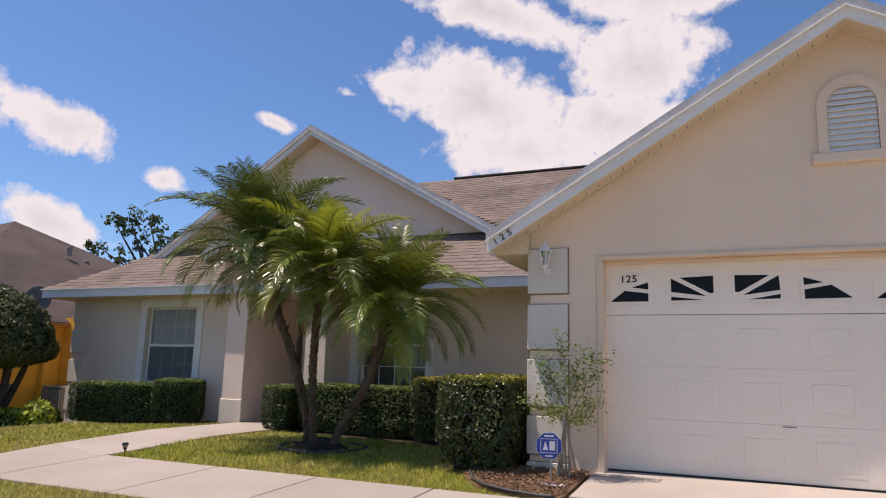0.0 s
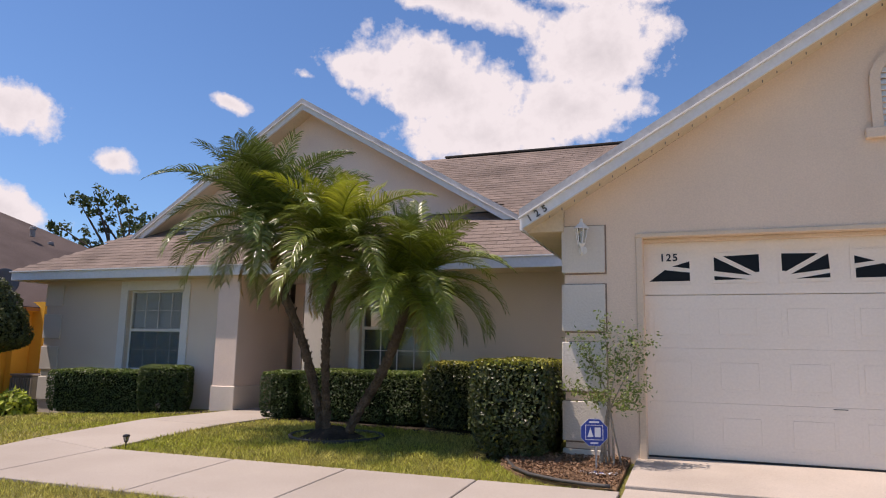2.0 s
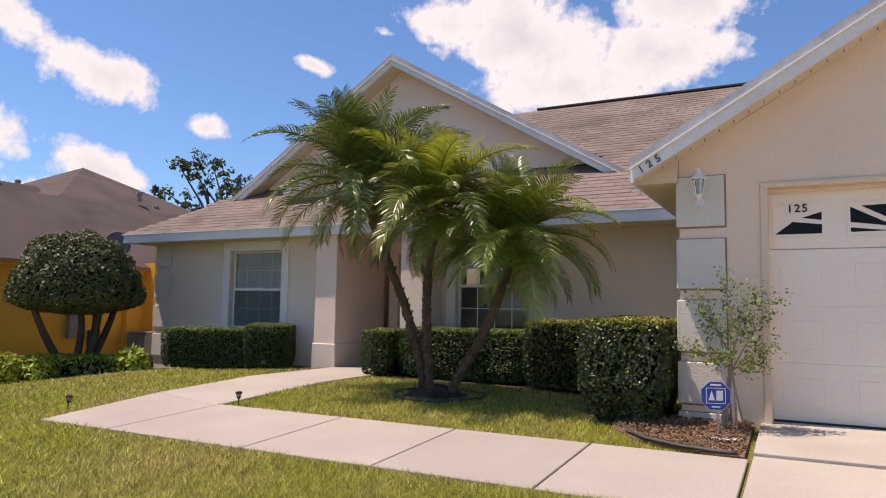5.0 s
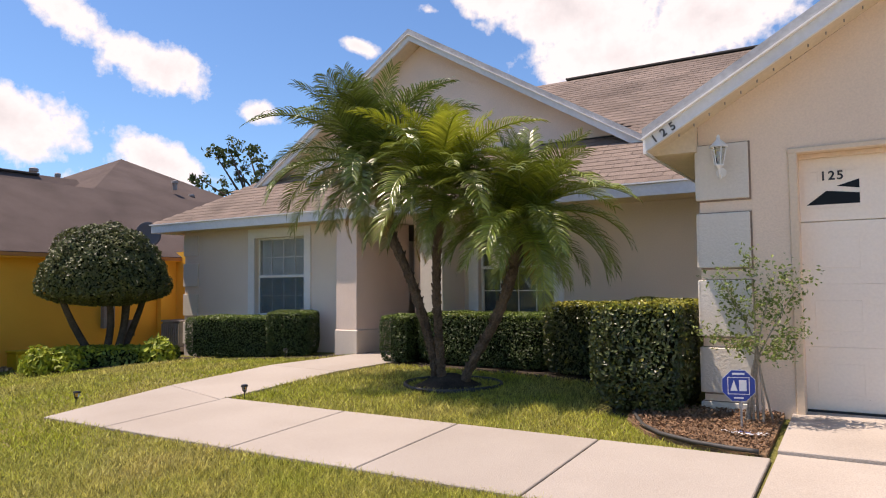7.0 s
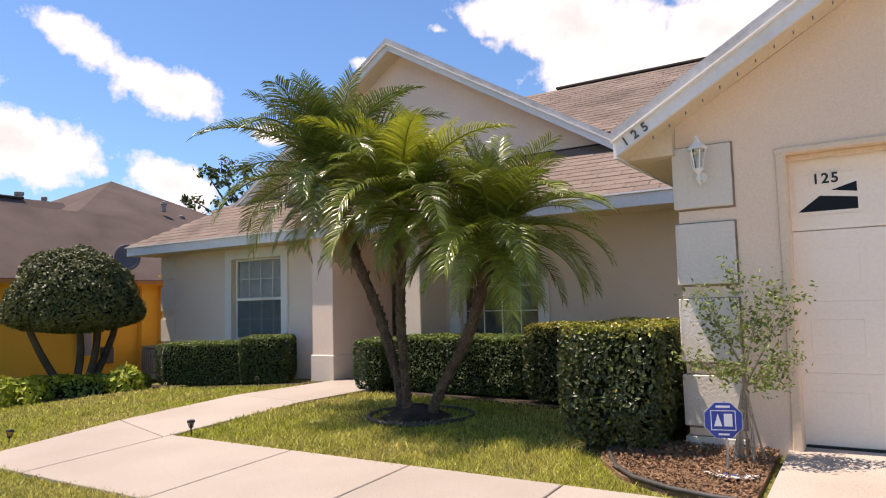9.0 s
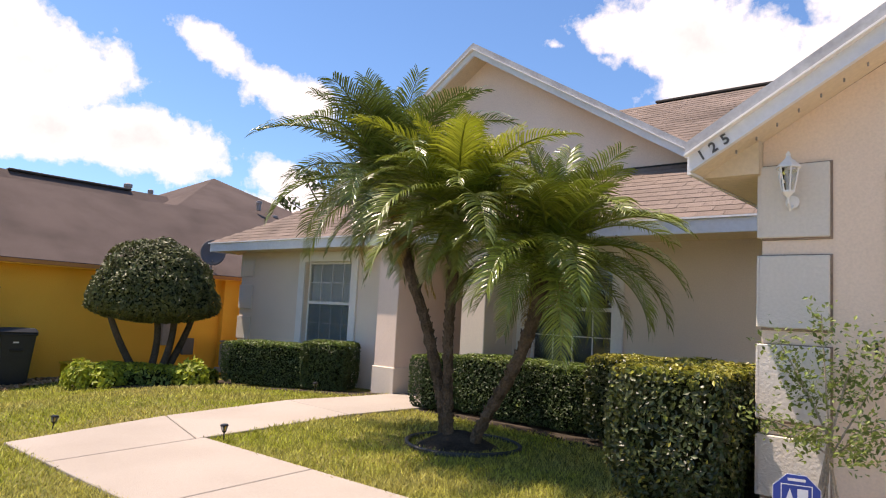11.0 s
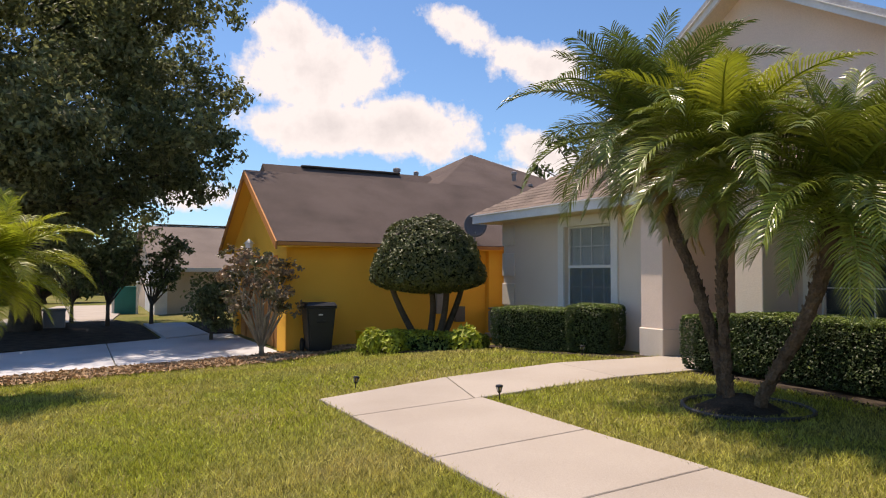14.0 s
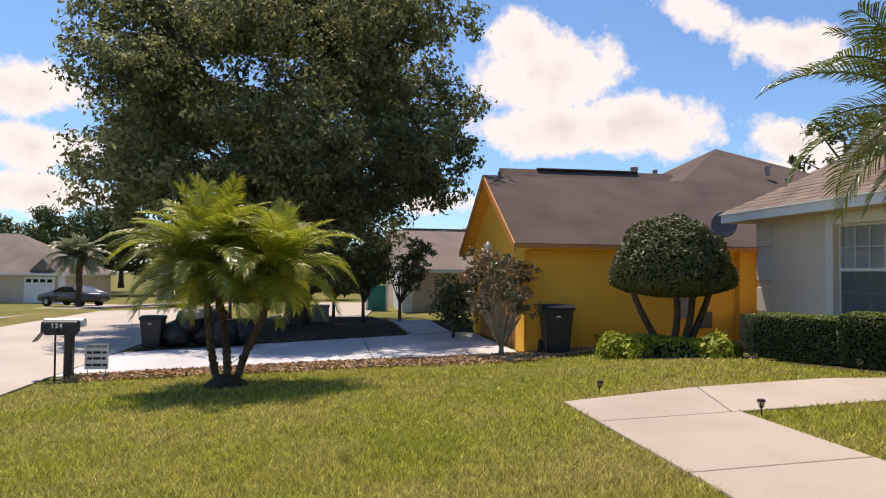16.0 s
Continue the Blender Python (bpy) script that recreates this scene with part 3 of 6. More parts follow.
for z0, z1 in rows:
    part("quoin", boxed(-2.205, -1.775, GARAGE_Y - 0.03, GARAGE_Y - 0.001, z0, z1, bevel=0.006), QUOIN, house, "raised cream quoin block on the garage corner")
    part("groove", boxed(-2.19, -1.760, GARAGE_Y - 0.010, GARAGE_Y - 0.001, z0 - 0.016, z1 + 0.008, bevel=0.003), QUOIN_OUTLINE, house, "dirt-stained groove round a quoin block")
    part("quoin", boxed(-2.218, -2.191, GARAGE_Y - 0.03, GARAGE_Y + 0.4, z0, z1, bevel=0.006), QUOIN, house)
for z0, z1 in [(2.24, 2.66), (1.61, 2.08), (1.02, 1.46), (0.45, 0.88)]:
    part("quoin", boxed(-13.0, -12.55, WALL_Y - 0.03, WALL_Y - 0.001, z0, z1, bevel=0.006), QUOIN, house, "raised pale quoin block on the house corner")


# windows
def window(x0, x1, z0, z1, y, rail, blind_to, label):
    w = part("window", boxed(x0, x1, y + 0.155, y + 0.17, z0, z0 + 0.03), WHITE, house, label)
    for a in ((x0 - 0.17, x0, z0 - 0.17, z1 + 0.17), (x1, x1 + 0.16, z0 - 0.17, z1 + 0.17), (x0, x1, z1, z1 + 0.17), (x0, x1, z0 - 0.17, z0)):
        part("trim", boxed(a[0], a[1], y - 0.035, y - 0.001, a[2], a[3], bevel=0.004), WHITE, w, "raised pale window surround")
    f = 0.035
    for a in ((x0, x0 + f, z0, z1), (x1 - f, x1, z0, z1), (x0 + f, x1 - f, z1 - f, z1), (x0 + f, x1 - f, z0, z0 + f)):
        part("frame", boxed(a[0], a[1], y + 0.08, y + 0.15, a[2], a[3], bevel=0.004), WHITE, w)
    part("rail", boxed(x0 + f, x1 - f, y + 0.075, y + 0.15, rail - 0.025, rail + 0.025, bevel=0.004), WHITE, w, "white meeting rail")
    for lo, hi, back in ((rail + 0.025, z1 - f, 0.112), (z0 + f, rail - 0.025, 0.122)):
        p = part("pane", boxed(x0 + f, x1 - f, y + back, y + back + 0.005, lo, hi), GLASS, w, "clear window glass")
        p.visible_shadow = False
        for k in (1, 2, 3):
            xm = x0 + f + (x1 - x0 - 2 * f) * k / 4
            part("muntin", boxed(xm - 0.007, xm + 0.007, y + back - 0.014, y + back - 0.002, lo, hi), WHITE, w)
        zm = (lo + hi) / 2
        part("muntin", boxed(x0 + f, x1 - f, y + back - 0.019, y + back - 0.015, zm - 0.007, zm + 0.007), WHITE, w)
    k, z = 0, z1 - 0.05
    while z > blind_to:
        bm = bmesh.new()
        slab(bm, [(x0 + 0.05, y + 0.134, z), (x1 - 0.05, y + 0.134, z), (x1 - 0.05, y + 0.146, z + 0.031), (x0 + 0.05, y + 0.146, z + 0.031)],
             [(x0 + 0.05, y + 0.136, z - 0.001), (x1 - 0.05, y + 0.136, z - 0.001), (x1 - 0.05, y + 0.148, z + 0.030), (x0 + 0.05, y + 0.148, z + 0.030)])
        part("slat", bm, BLIND, w)
        z -= 0.030
    # added sheet behind the lower pane, painting the dark inside
    if blind_to > z0 + 0.1:
        part("screen", boxed(x0 + f, x1 - f, y + 0.129, y + 0.131, z0 + f, rail - 0.02), SASH_BACKING, w, "dark insect screen")
    if blind_to < 2:
        part("screen", boxed(x0 + f, x1 - f, y + 0.092, y + 0.093, z0 + f, rail - 0.026), MESH, w, "grey-green woven insect screen")
    return w


window(*WIN1, WALL_Y, 1.79, 1.80, "white double-hung window with gridded sashes and blind")
window(*WIN2, W2, 1.86, 2.30, "white double-hung window with dark gridded sashes")


# garage door
gdoor = part("garage_door", boxed(-1.46, 3.43, GARAGE_Y + 0.19, GARAGE_Y + 0.21, 0.46, 2.64), DOOR_PAINT, house, "white sectional garage door with sunburst windows")
secs = [(0.51, 1.0335), (1.0345, 1.558), (1.559, 2.081), (2.088, 2.64)]
DY = GARAGE_Y + 0.16
for s, (z0, z1) in enumerate(secs):
    sec = part("section", boxed(-1.45, 3.42, DY, DY + 0.029, z0, z1, bevel=0.0015), DOOR_PAINT, gdoor)
    for k in range(8):
        x0 = -1.45 + 0.609 * k + 0.085
        rim = bmesh.new()
        a, b, c, d = x0, x0 + 0.44, z0 + 0.085, z1 - 0.085
        for g in ((a, b, d - 0.02, d), (a, b, c, c + 0.02), (a, a + 0.02, c + 0.02, d - 0.02), (b - 0.02, b, c + 0.02, d - 0.02)):
            box(rim, g[0], g[1], DY - 0.0032, DY - 0.0003, g[2], g[3])
        bmesh.ops.remove_doubles(rim, verts=rim.verts, dist=0.0005)
        box(rim, a + 0.05, b - 0.05, DY - 0.0036, DY - 0.0003, c + 0.05, d - 0.05, bevel=0.0025)
        part("panel", rim, DOOR_PAINT, sec)
# sunburst panes, in thousandths of a metre from each panel's corner
BURST = [
    [[(0, 0), (150, 115), (390, 85), (390, 0)], [(225, 150), (390, 200), (390, 125)]],
    [[(10, 235), (10, 95), (350, 45)], [(95, 240), (420, 252), (420, 80), (385, 75)], [(10, 45), (10, 5), (320, 8)]],
    [[(10, 252), (325, 245), (48, 80), (10, 85)], [(85, 50), (410, 240), (418, 95)], [(130, 5), (418, 55), (418, 12)]],
    [[(15, 215), (180, 162), (15, 138)], [(20, 5), (20, 95), (250, 135), (420, 10)]],
]
for k in range(8):
    ox, oz = -1.45 + 0.609 * k + 0.10, 2.225
    back = bmesh.new()
    box(back, ox - 0.02, ox + 0.45, DY - 0.0075, DY - 0.0045, oz - 0.025, oz + 0.275)
    part("panel", back, DOOR_PAINT, gdoor)
    for poly in BURST[k % 4]:
        bm = bmesh.new()
        front_slab(bm, [(ox + u / 1000, oz + v / 1000) for u, v in poly], DY - 0.0100, DY - 0.0085)
        part("pane", bm, DARK_GLASS, gdoor, "dark window pane of the sunburst")
part("threshold", boxed(-1.45, 3.42, DY - 0.012, DY + 0.03, 0.47, 0.508), BLACK, gdoor, "black rubber seal")
part("scuff", boxed(0.24, 0.36, DY - 0.0105, DY - 0.0095, 1.015, 1.022), INK, gdoor)
# trim round the opening
for a in ((-1.47, -1.40, 0.47, 2.66), (3.37, 3.44, 0.47, 2.66)):
    part("jamb", boxed(a[0] + 0.002, a[1] + (0.0 if a[0] > 0 else -0.002), GARAGE_Y - 0.018, GARAGE_Y + 0.155, a[2], a[3], bevel=0.006), TRIM_TAN, house, "tan garage door jamb")
part("jamb", boxed(-1.472, 3.442, GARAGE_Y - 0.022, GARAGE_Y + 0.16, 2.655, 2.70, bevel=0.006), TRIM_TAN, house, "tan garage door head trim")
part("stop", boxed(-1.4, 3.37, GARAGE_Y + 0.09, GARAGE_Y + 0.15, 2.618, 2.654, bevel=0.004), TRIM_TAN, house)
part("latch", boxed(-1.53, -1.515, GARAGE_Y - 0.03, GARAGE_Y - 0.001, 1.57, 1.66, bevel=0.004), BLACK, house, "small black door bolt")


RAKE_DIGIT = material("grey_digit", (0.10, 0.10, 0.10), 0.6, 0.1, 3, 40, 0)


def lettering(text, size, place, mat, name="number", parent=None, label="", rx=90, ry=0, rz=0, depth=0.003):
    cu = bpy.data.curves.new(name, "FONT")
    cu.body, cu.size, cu.extrude, cu.offset = text, size, depth, size * 0.02
    cu.align_x, cu.align_y = "CENTER", "CENTER"
    tmp = bpy.data.objects.new(name, cu)
    scene.collection.objects.link(tmp)
    me = bpy.data.meshes.new_from_object(tmp.evaluated_get(bpy.context.evaluated_depsgraph_get()))
    bpy.data.objects.remove(tmp)
    me.transform(pose(*place, rx, ry, rz))
    me.materials.clear()
    me.materials.append(mat)
    return part(name, me, mat, parent, label)


plate = part("number_plate", boxed(-1.262, -1.055, DY - 0.0125, DY - 0.0102, 2.415, 2.51, bevel=0.001), DOOR_PAINT, gdoor, "cream number plate")
for i, ch in enumerate("125"):
    lettering(ch, 0.105, (-1.22 + 0.062 * i, DY - 0.016, 2.462), INK, "digit", gdoor, "black house number digit")

# arched gable vent
cxv, zv0, zsp, rad = 0.98, 3.60, 4.06, 0.235
vent = part("gable_vent", boxed(cxv - 0.2, cxv + 0.2, GARAGE_Y - 0.012, GARAGE_Y - 0.002, zv0, zsp), STUCCO, house, "arched louvred gable vent with stucco surround")
arch = bmesh.new()
outer = [(cxv - 0.30, zv0)] + [(cxv + 0.30 * math.cos(a), zsp + 0.30 * math.sin(a)) for a in np.linspace(math.pi, 0, 13)] + [(cxv + 0.30, zv0)]
inner = [(cxv - 0.21, zv0)] + [(cxv + 0.21 * math.cos(a), zsp + 0.21 * math.sin(a)) for a in np.linspace(math.pi, 0, 13)] + [(cxv + 0.21, zv0)]
for (a, b), (c, d) in zip(zip(outer, outer[1:]), zip(inner, inner[1:])):
    front_slab(arch, [a, b, d, c], GARAGE_Y - 0.05, GARAGE_Y - 0.001)
bmesh.ops.remove_doubles(arch, verts=arch.verts, dist=0.0005)
part("surround", arch, STUCCO, vent)
part("sill", boxed(cxv - 0.36, cxv + 0.36, GARAGE_Y - 0.07, GARAGE_Y - 0.001, zv0 - 0.10, zv0 - 0.001, bevel=0.008), STUCCO, vent)
tz = zv0 + 0.01
while tz < zsp + 0.19:
    hw = 0.205 if tz < zsp else math.sqrt(max(0.01, 0.205 ** 2 - (tz - zsp) ** 2))
    bm = bmesh.new()
    slab(bm, [(cxv - hw, GARAGE_Y - 0.04, tz), (cxv + hw, GARAGE_Y - 0.04, tz), (cxv + hw, GARAGE_Y - 0.014, tz + 0.05), (cxv - hw, GARAGE_Y - 0.014, tz + 0.05)],
         [(cxv - hw, GARAGE_Y - 0.034, tz - 0.004), (cxv + hw, GARAGE_Y - 0.034, tz - 0.004), (cxv + hw, GARAGE_Y - 0.013, tz + 0.042), (cxv - hw, GARAGE_Y - 0.013, tz + 0.042)])
    part("slat", bm, WHITE, vent)
    tz += 0.058

# ---- roofs ----
SL = 0.613
main_z = lambda y: 2.87 + SL * (y - 9.72)
RIDGE_Y, RIDGE_Z = 14.75, 2.87 + SL * (14.75 - 9.72)
GS, GX, GZ = 0.59, 0.95, 5.02
BS, BX, BZ = {-1: 0.65, 1: 0.588}, -7.84, 6.20
BHALF = {-1: 3.98, 1: 4.30}
roof = bmesh.new()
hx = -13.35
thick_face(roof, [(hx, 9.72, 2.87), (-2.1, 9.72, 2.87), (6.0, 9.72, 2.87), (6.0, RIDGE_Y, RIDGE_Z), (hx + 5.03, RIDGE_Y, RIDGE_Z)], 0.08)
thick_face(roof, [(hx, 9.72, 2.869), (hx + 5.03, RIDGE_Y, RIDGE_Z - 0.001), (hx, 19.8, 2.869)], 0.08)
thick_face(roof, [(hx, 19.8, 2.87), (hx + 5.03, RIDGE_Y, RIDGE_Z), (6.0, RIDGE_Y, RIDGE_Z), (6.0, 20.5, 2.6)], 0.08)
main_roof = part("roof", roof, SHINGLE, house, "brown asphalt shingle main roof")
groof = bmesh.new()
for side in (-1, 1):
    ex = GX + side * 3.52
    ez = GZ - GS * 3.52
    thick_face(groof, [(GX, 7.0, GZ), (ex, 7.0, ez), (ex, 13.5, ez), (GX, 13.5, GZ)], 0.05)
garage_roof = part("roof", groof, SHINGLE, house, "brown shingle garage roof")
broof = bmesh.new()
for side in (-1, 1):
    ex = BX + side * BHALF[side]
    ez = BZ - BS[side] * BHALF[side]
    thick_face(broof, [(BX, 11.02, BZ), (ex, 11.02, ez), (ex, 15.5, ez), (BX, 15.5, BZ)], 0.05)
gable_roof = part("roof", broof, SHINGLE, house, "brown shingle gable roof")
part("ridge_vent", boxed(-6.3, 5.8, RIDGE_Y - 0.12, RIDGE_Y + 0.12, RIDGE_Z - 0.02, RIDGE_Z + 0.028, bevel=0.012), FLASHING, house, "black ridge vent")

# upper gable wall
bg_wall = bmesh.new()
front_slab(bg_wall, [(-11.75, 3.58), (-3.62, 3.58), (-3.62, 3.64), (BX, BZ - 0.06), (-11.75, 3.60)], 11.36, 11.5)
part("wall", bg_wall, STUCCO_BOUNCE, house, "shaded beige stucco upper gable")
part("flashing", boxed(-11.6, -3.85, 11.33, 11.358, 3.80, 3.90), FLASHING, house, "dark flashing strip")


# darker grey that puts the upper rake board's shade into its paint
CROWN = material("shaded_crown_grey", (0.40, 0.41, 0.43), 0.6, 0.12, 2.0, 30, 0.06, second=(0.27, 0.27, 0.28))


def rake(cx, cz, slopes, halves, y0, y1, depth, soffit_to):
    """Two sloping fascia boards with a crown strip and a soffit each."""
    for side in (-1, 1):
        slope, half = slopes[side], halves[side]
        ex, ez = cx + side * half, cz - slope * half
        bm = bmesh.new()
        front_slab(bm, [(cx, cz - 0.045), (ex, ez - 0.045), (ex, ez - depth), (cx, cz - depth)], y0, y1)
        b = part("fascia", bm, FASCIA, house, "white painted rake board")
        bm = bmesh.new()
        low = 0.42 * depth
        front_slab(bm, [(cx, cz + 0.012), (ex + side * 0.02, ez), (ex + side * 0.02, ez - low), (cx, cz - low)], y0 - 0.03, y0 - 0.001)
        part("crown", bm, CROWN, b, "weathered grey upper rake board")
        # thin white strip drawing the bright line below the upper board
        bm = bmesh.new()
        front_slab(bm, [(cx, cz - low - 0.002), (ex + side * 0.022, ez - low - 0.002), (ex + side * 0.022, ez - low - 0.018), (cx, cz - low - 0.018)], y0 - 0.050, y0 - 0.001)
        part("bead", bm, WHITE, b, "white bead between the rake boards")
        bm = bmesh.new()
        front_slab(bm, [(cx, cz - depth + 0.035), (ex, ez - depth + 0.035), (ex, ez - depth + 0.01), (cx, cz - depth + 0.01)], y1 + 0.001, soffit_to)
        part("soffit", bm, SOFFIT, b, "tan soffit")


rake(GX, GZ, {-1: GS, 1: GS}, {-1: 3.52, 1: 3.52}, 6.98, 7.02, 0.20, GARAGE_Y - 0.001)
rake(BX, BZ, BS, BHALF, 10.98, 11.02, 0.20, 11.359)
# garage eave return below the rake's foot
tipx, tipz = GX - 3.52, GZ - GS * 3.52
part("soffit", boxed(tipx, -2.191, 7.320, 9.7, tipz - 0.20, tipz - 0.17), SOFFIT, house, "tan boxed eave at the garage corner")
part("fascia", boxed(tipx - 0.03, tipx - 0.001, 7.02, 9.7, tipz - 0.21, tipz - 0.03), FASCIA, house, "white eave board")
for i, ch in enumerate("125"):
    f = 0.085 + 0.078 * i
    lettering(ch, 0.100, (tipx + f, 6.975, tipz + GS * f - 0.146), RAKE_DIGIT, "digit", house, "dark house number on the rake board", ry=-30)
for i in range(26):
    f = 0.25 + 0.13 * i
    if f < 3.4:
        part("clip", boxed(tipx + f, tipx + f + 0.010, 7.15, 7.162, tipz + GS * f - 0.212, tipz + GS * f - 0.188), VENT, house)

tipfill = bmesh.new()
front_slab(tipfill, [(tipx + 0.001, tipz - 0.199), (-2.192, tipz - 0.199), (-2.192, tipz + GS * (-2.192 - tipx) - 0.166), (tipx + 0.001, tipz - 0.166)], 7.235, 7.319)
part("soffit", tipfill, SOFFIT, house, "tan closure behind the rake board")

# main eave: fascia board, drip edge, soffit
part("fascia", boxed(hx, -2.195, 9.70, 9.73, 2.70, 2.855, bevel=0.004), FASCIA, house, "white painted eave board")
part("drip_edge", boxed(hx - 0.02, -2.196, 9.665, 9.735, 2.856, 2.876), FASCIA, house)
part("fascia", boxed(hx - 0.001, hx + 0.03, 9.732, 19.8, 2.70, 2.855), FASCIA, house)
part("soffit", boxed(hx + 0.03, -2.196, 9.732, 10.5, 2.715, 2.73), SOFFIT, house, "shaded soffit under the eave")
part("soffit", boxed(hx + 0.03, -12.98, 10.5, 19.8, 2.715, 2.73), SOFFIT, house)
part("frieze", boxed(-12.98, -8.63, WALL_Y - 0.02, WALL_Y - 0.001, 2.62, 2.714), STUCCO_WING, house)

# small entry gable standing on the low roof
ex0, ez0, ehalf = -8.42, 4.50, 1.52
eg = bmesh.new()
front_slab(eg, [(ex0 - 1.3, 3.4), (ex0 + 1.3, 3.4), (ex0 + 1.3, ez0 - 0.80), (ex0, ez0 - 0.08), (ex0 - 1.3, ez0 - 0.80)], 10.85, 11.355)
part("wall", eg, STUCCO_BOUNCE, house, "small stucco gable over the entry")
er = bmesh.new()
for side in (-1, 1):
    thick_face(er, [(ex0, 10.6, ez0), (ex0 + side * ehalf, 10.6, ez0 - 0.55 * ehalf), (ex0 + side * ehalf, 11.355, ez0 - 0.55 * ehalf), (ex0, 11.355, ez0)], 0.05)
part("roof", er, SHINGLE, house)
rake(ex0, ez0, {-1: 0.55, 1: 0.55}, {-1: ehalf, 1: ehalf}, 10.57, 10.6, 0.19, 10.849)


# shingle courses
def tab_mesh(w, e, mat):
    h = 0.008
    return _tab([(0, 0, h), (w, 0, h), (w, e, 0.002), (0, e, 0.002), (0, 0, 0), (w, 0, 0)], mat)


def _tab(v, mat):
    me = bpy.data.meshes.new("shingle")
    me.from_pydata(v, [], [(0, 1, 2, 3), (4, 5, 1, 0), (5, 2, 1), (4, 0, 3)])
    me.materials.append(mat)
    return me


def shingle_plane(parent, origin, along, upslope, length, height, ok, singles, mat=SHINGLE, w=0.305, e=0.145):
    o, a, u = Vector(origin), Vector(along).normalized(), Vector(upslope).normalized()
    nrm = a.cross(u).normalized()
    me = tab_mesh(w - 0.007, e + 0.01, mat)
    basis = np.array([a, u, nrm]).T
    base_v = np.array([v.co[:] for v in me.vertices])
    rows, cols = int(height / e), int(length / w) + 1
    verts, faces, count = [], [], 0
    local_r = random.Random(9)
    for r in range(rows):
        for c in range(cols):
            s = (c + (0.5 if r % 2 else 0.0)) * w
            p = o + a * s + u * (r * e) + nrm * (0.004 + 0.003 * local_r.random())
            mid = p + a * w / 2 + u * e / 2
            if not ok(mid):
                continue
            if singles(mid) and count < 300:
                ob = under(new("shingle", me), parent)
                m = Matrix.Identity(4)
                for i in range(3):
                    m[i][0], m[i][1], m[i][2], m[i][3] = a[i], u[i], nrm[i], p[i]
                ob.matrix_basis = m
                count += 1
            else:
                k = len(verts) * 6
                verts.append(base_v @ basis.T + np.array(p))
                faces += [(k, k + 1, k + 2, k + 3), (k + 4, k + 5, k + 1, k), (k + 5, k + 2, k + 1), (k + 4, k, k + 3)]
    if verts:
        far = bpy.data.meshes.new("shingles")
        far.from_pydata(np.concatenate(verts).tolist(), [], faces)
        far.materials.append(mat)
        tagged(under(new("shingles", far), parent), "courses of brown asphalt shingles", kind="stuff")


def main_ok(p):
    if p.y > 11.3 and p.z < BZ - BS[1 if p.x > BX else -1] * abs(p.x - BX) and p.x < -3.5:
        return False
    if p.z < GZ - GS * abs(p.x - GX) + 0.02 and p.x > tipx:
        return False
    if p.x < hx + (p.y - 9.72) + 0.05 or p.x > 3:
        return False
    return p.y < RIDGE_Y - 0.1


shingle_plane(main_roof, (hx, 9.70, 2.872), (1, 0, 0), (0, 1, SL), 17.0, 5.9, main_ok, lambda p: p.x > -6.5 and p.y < 11.4)


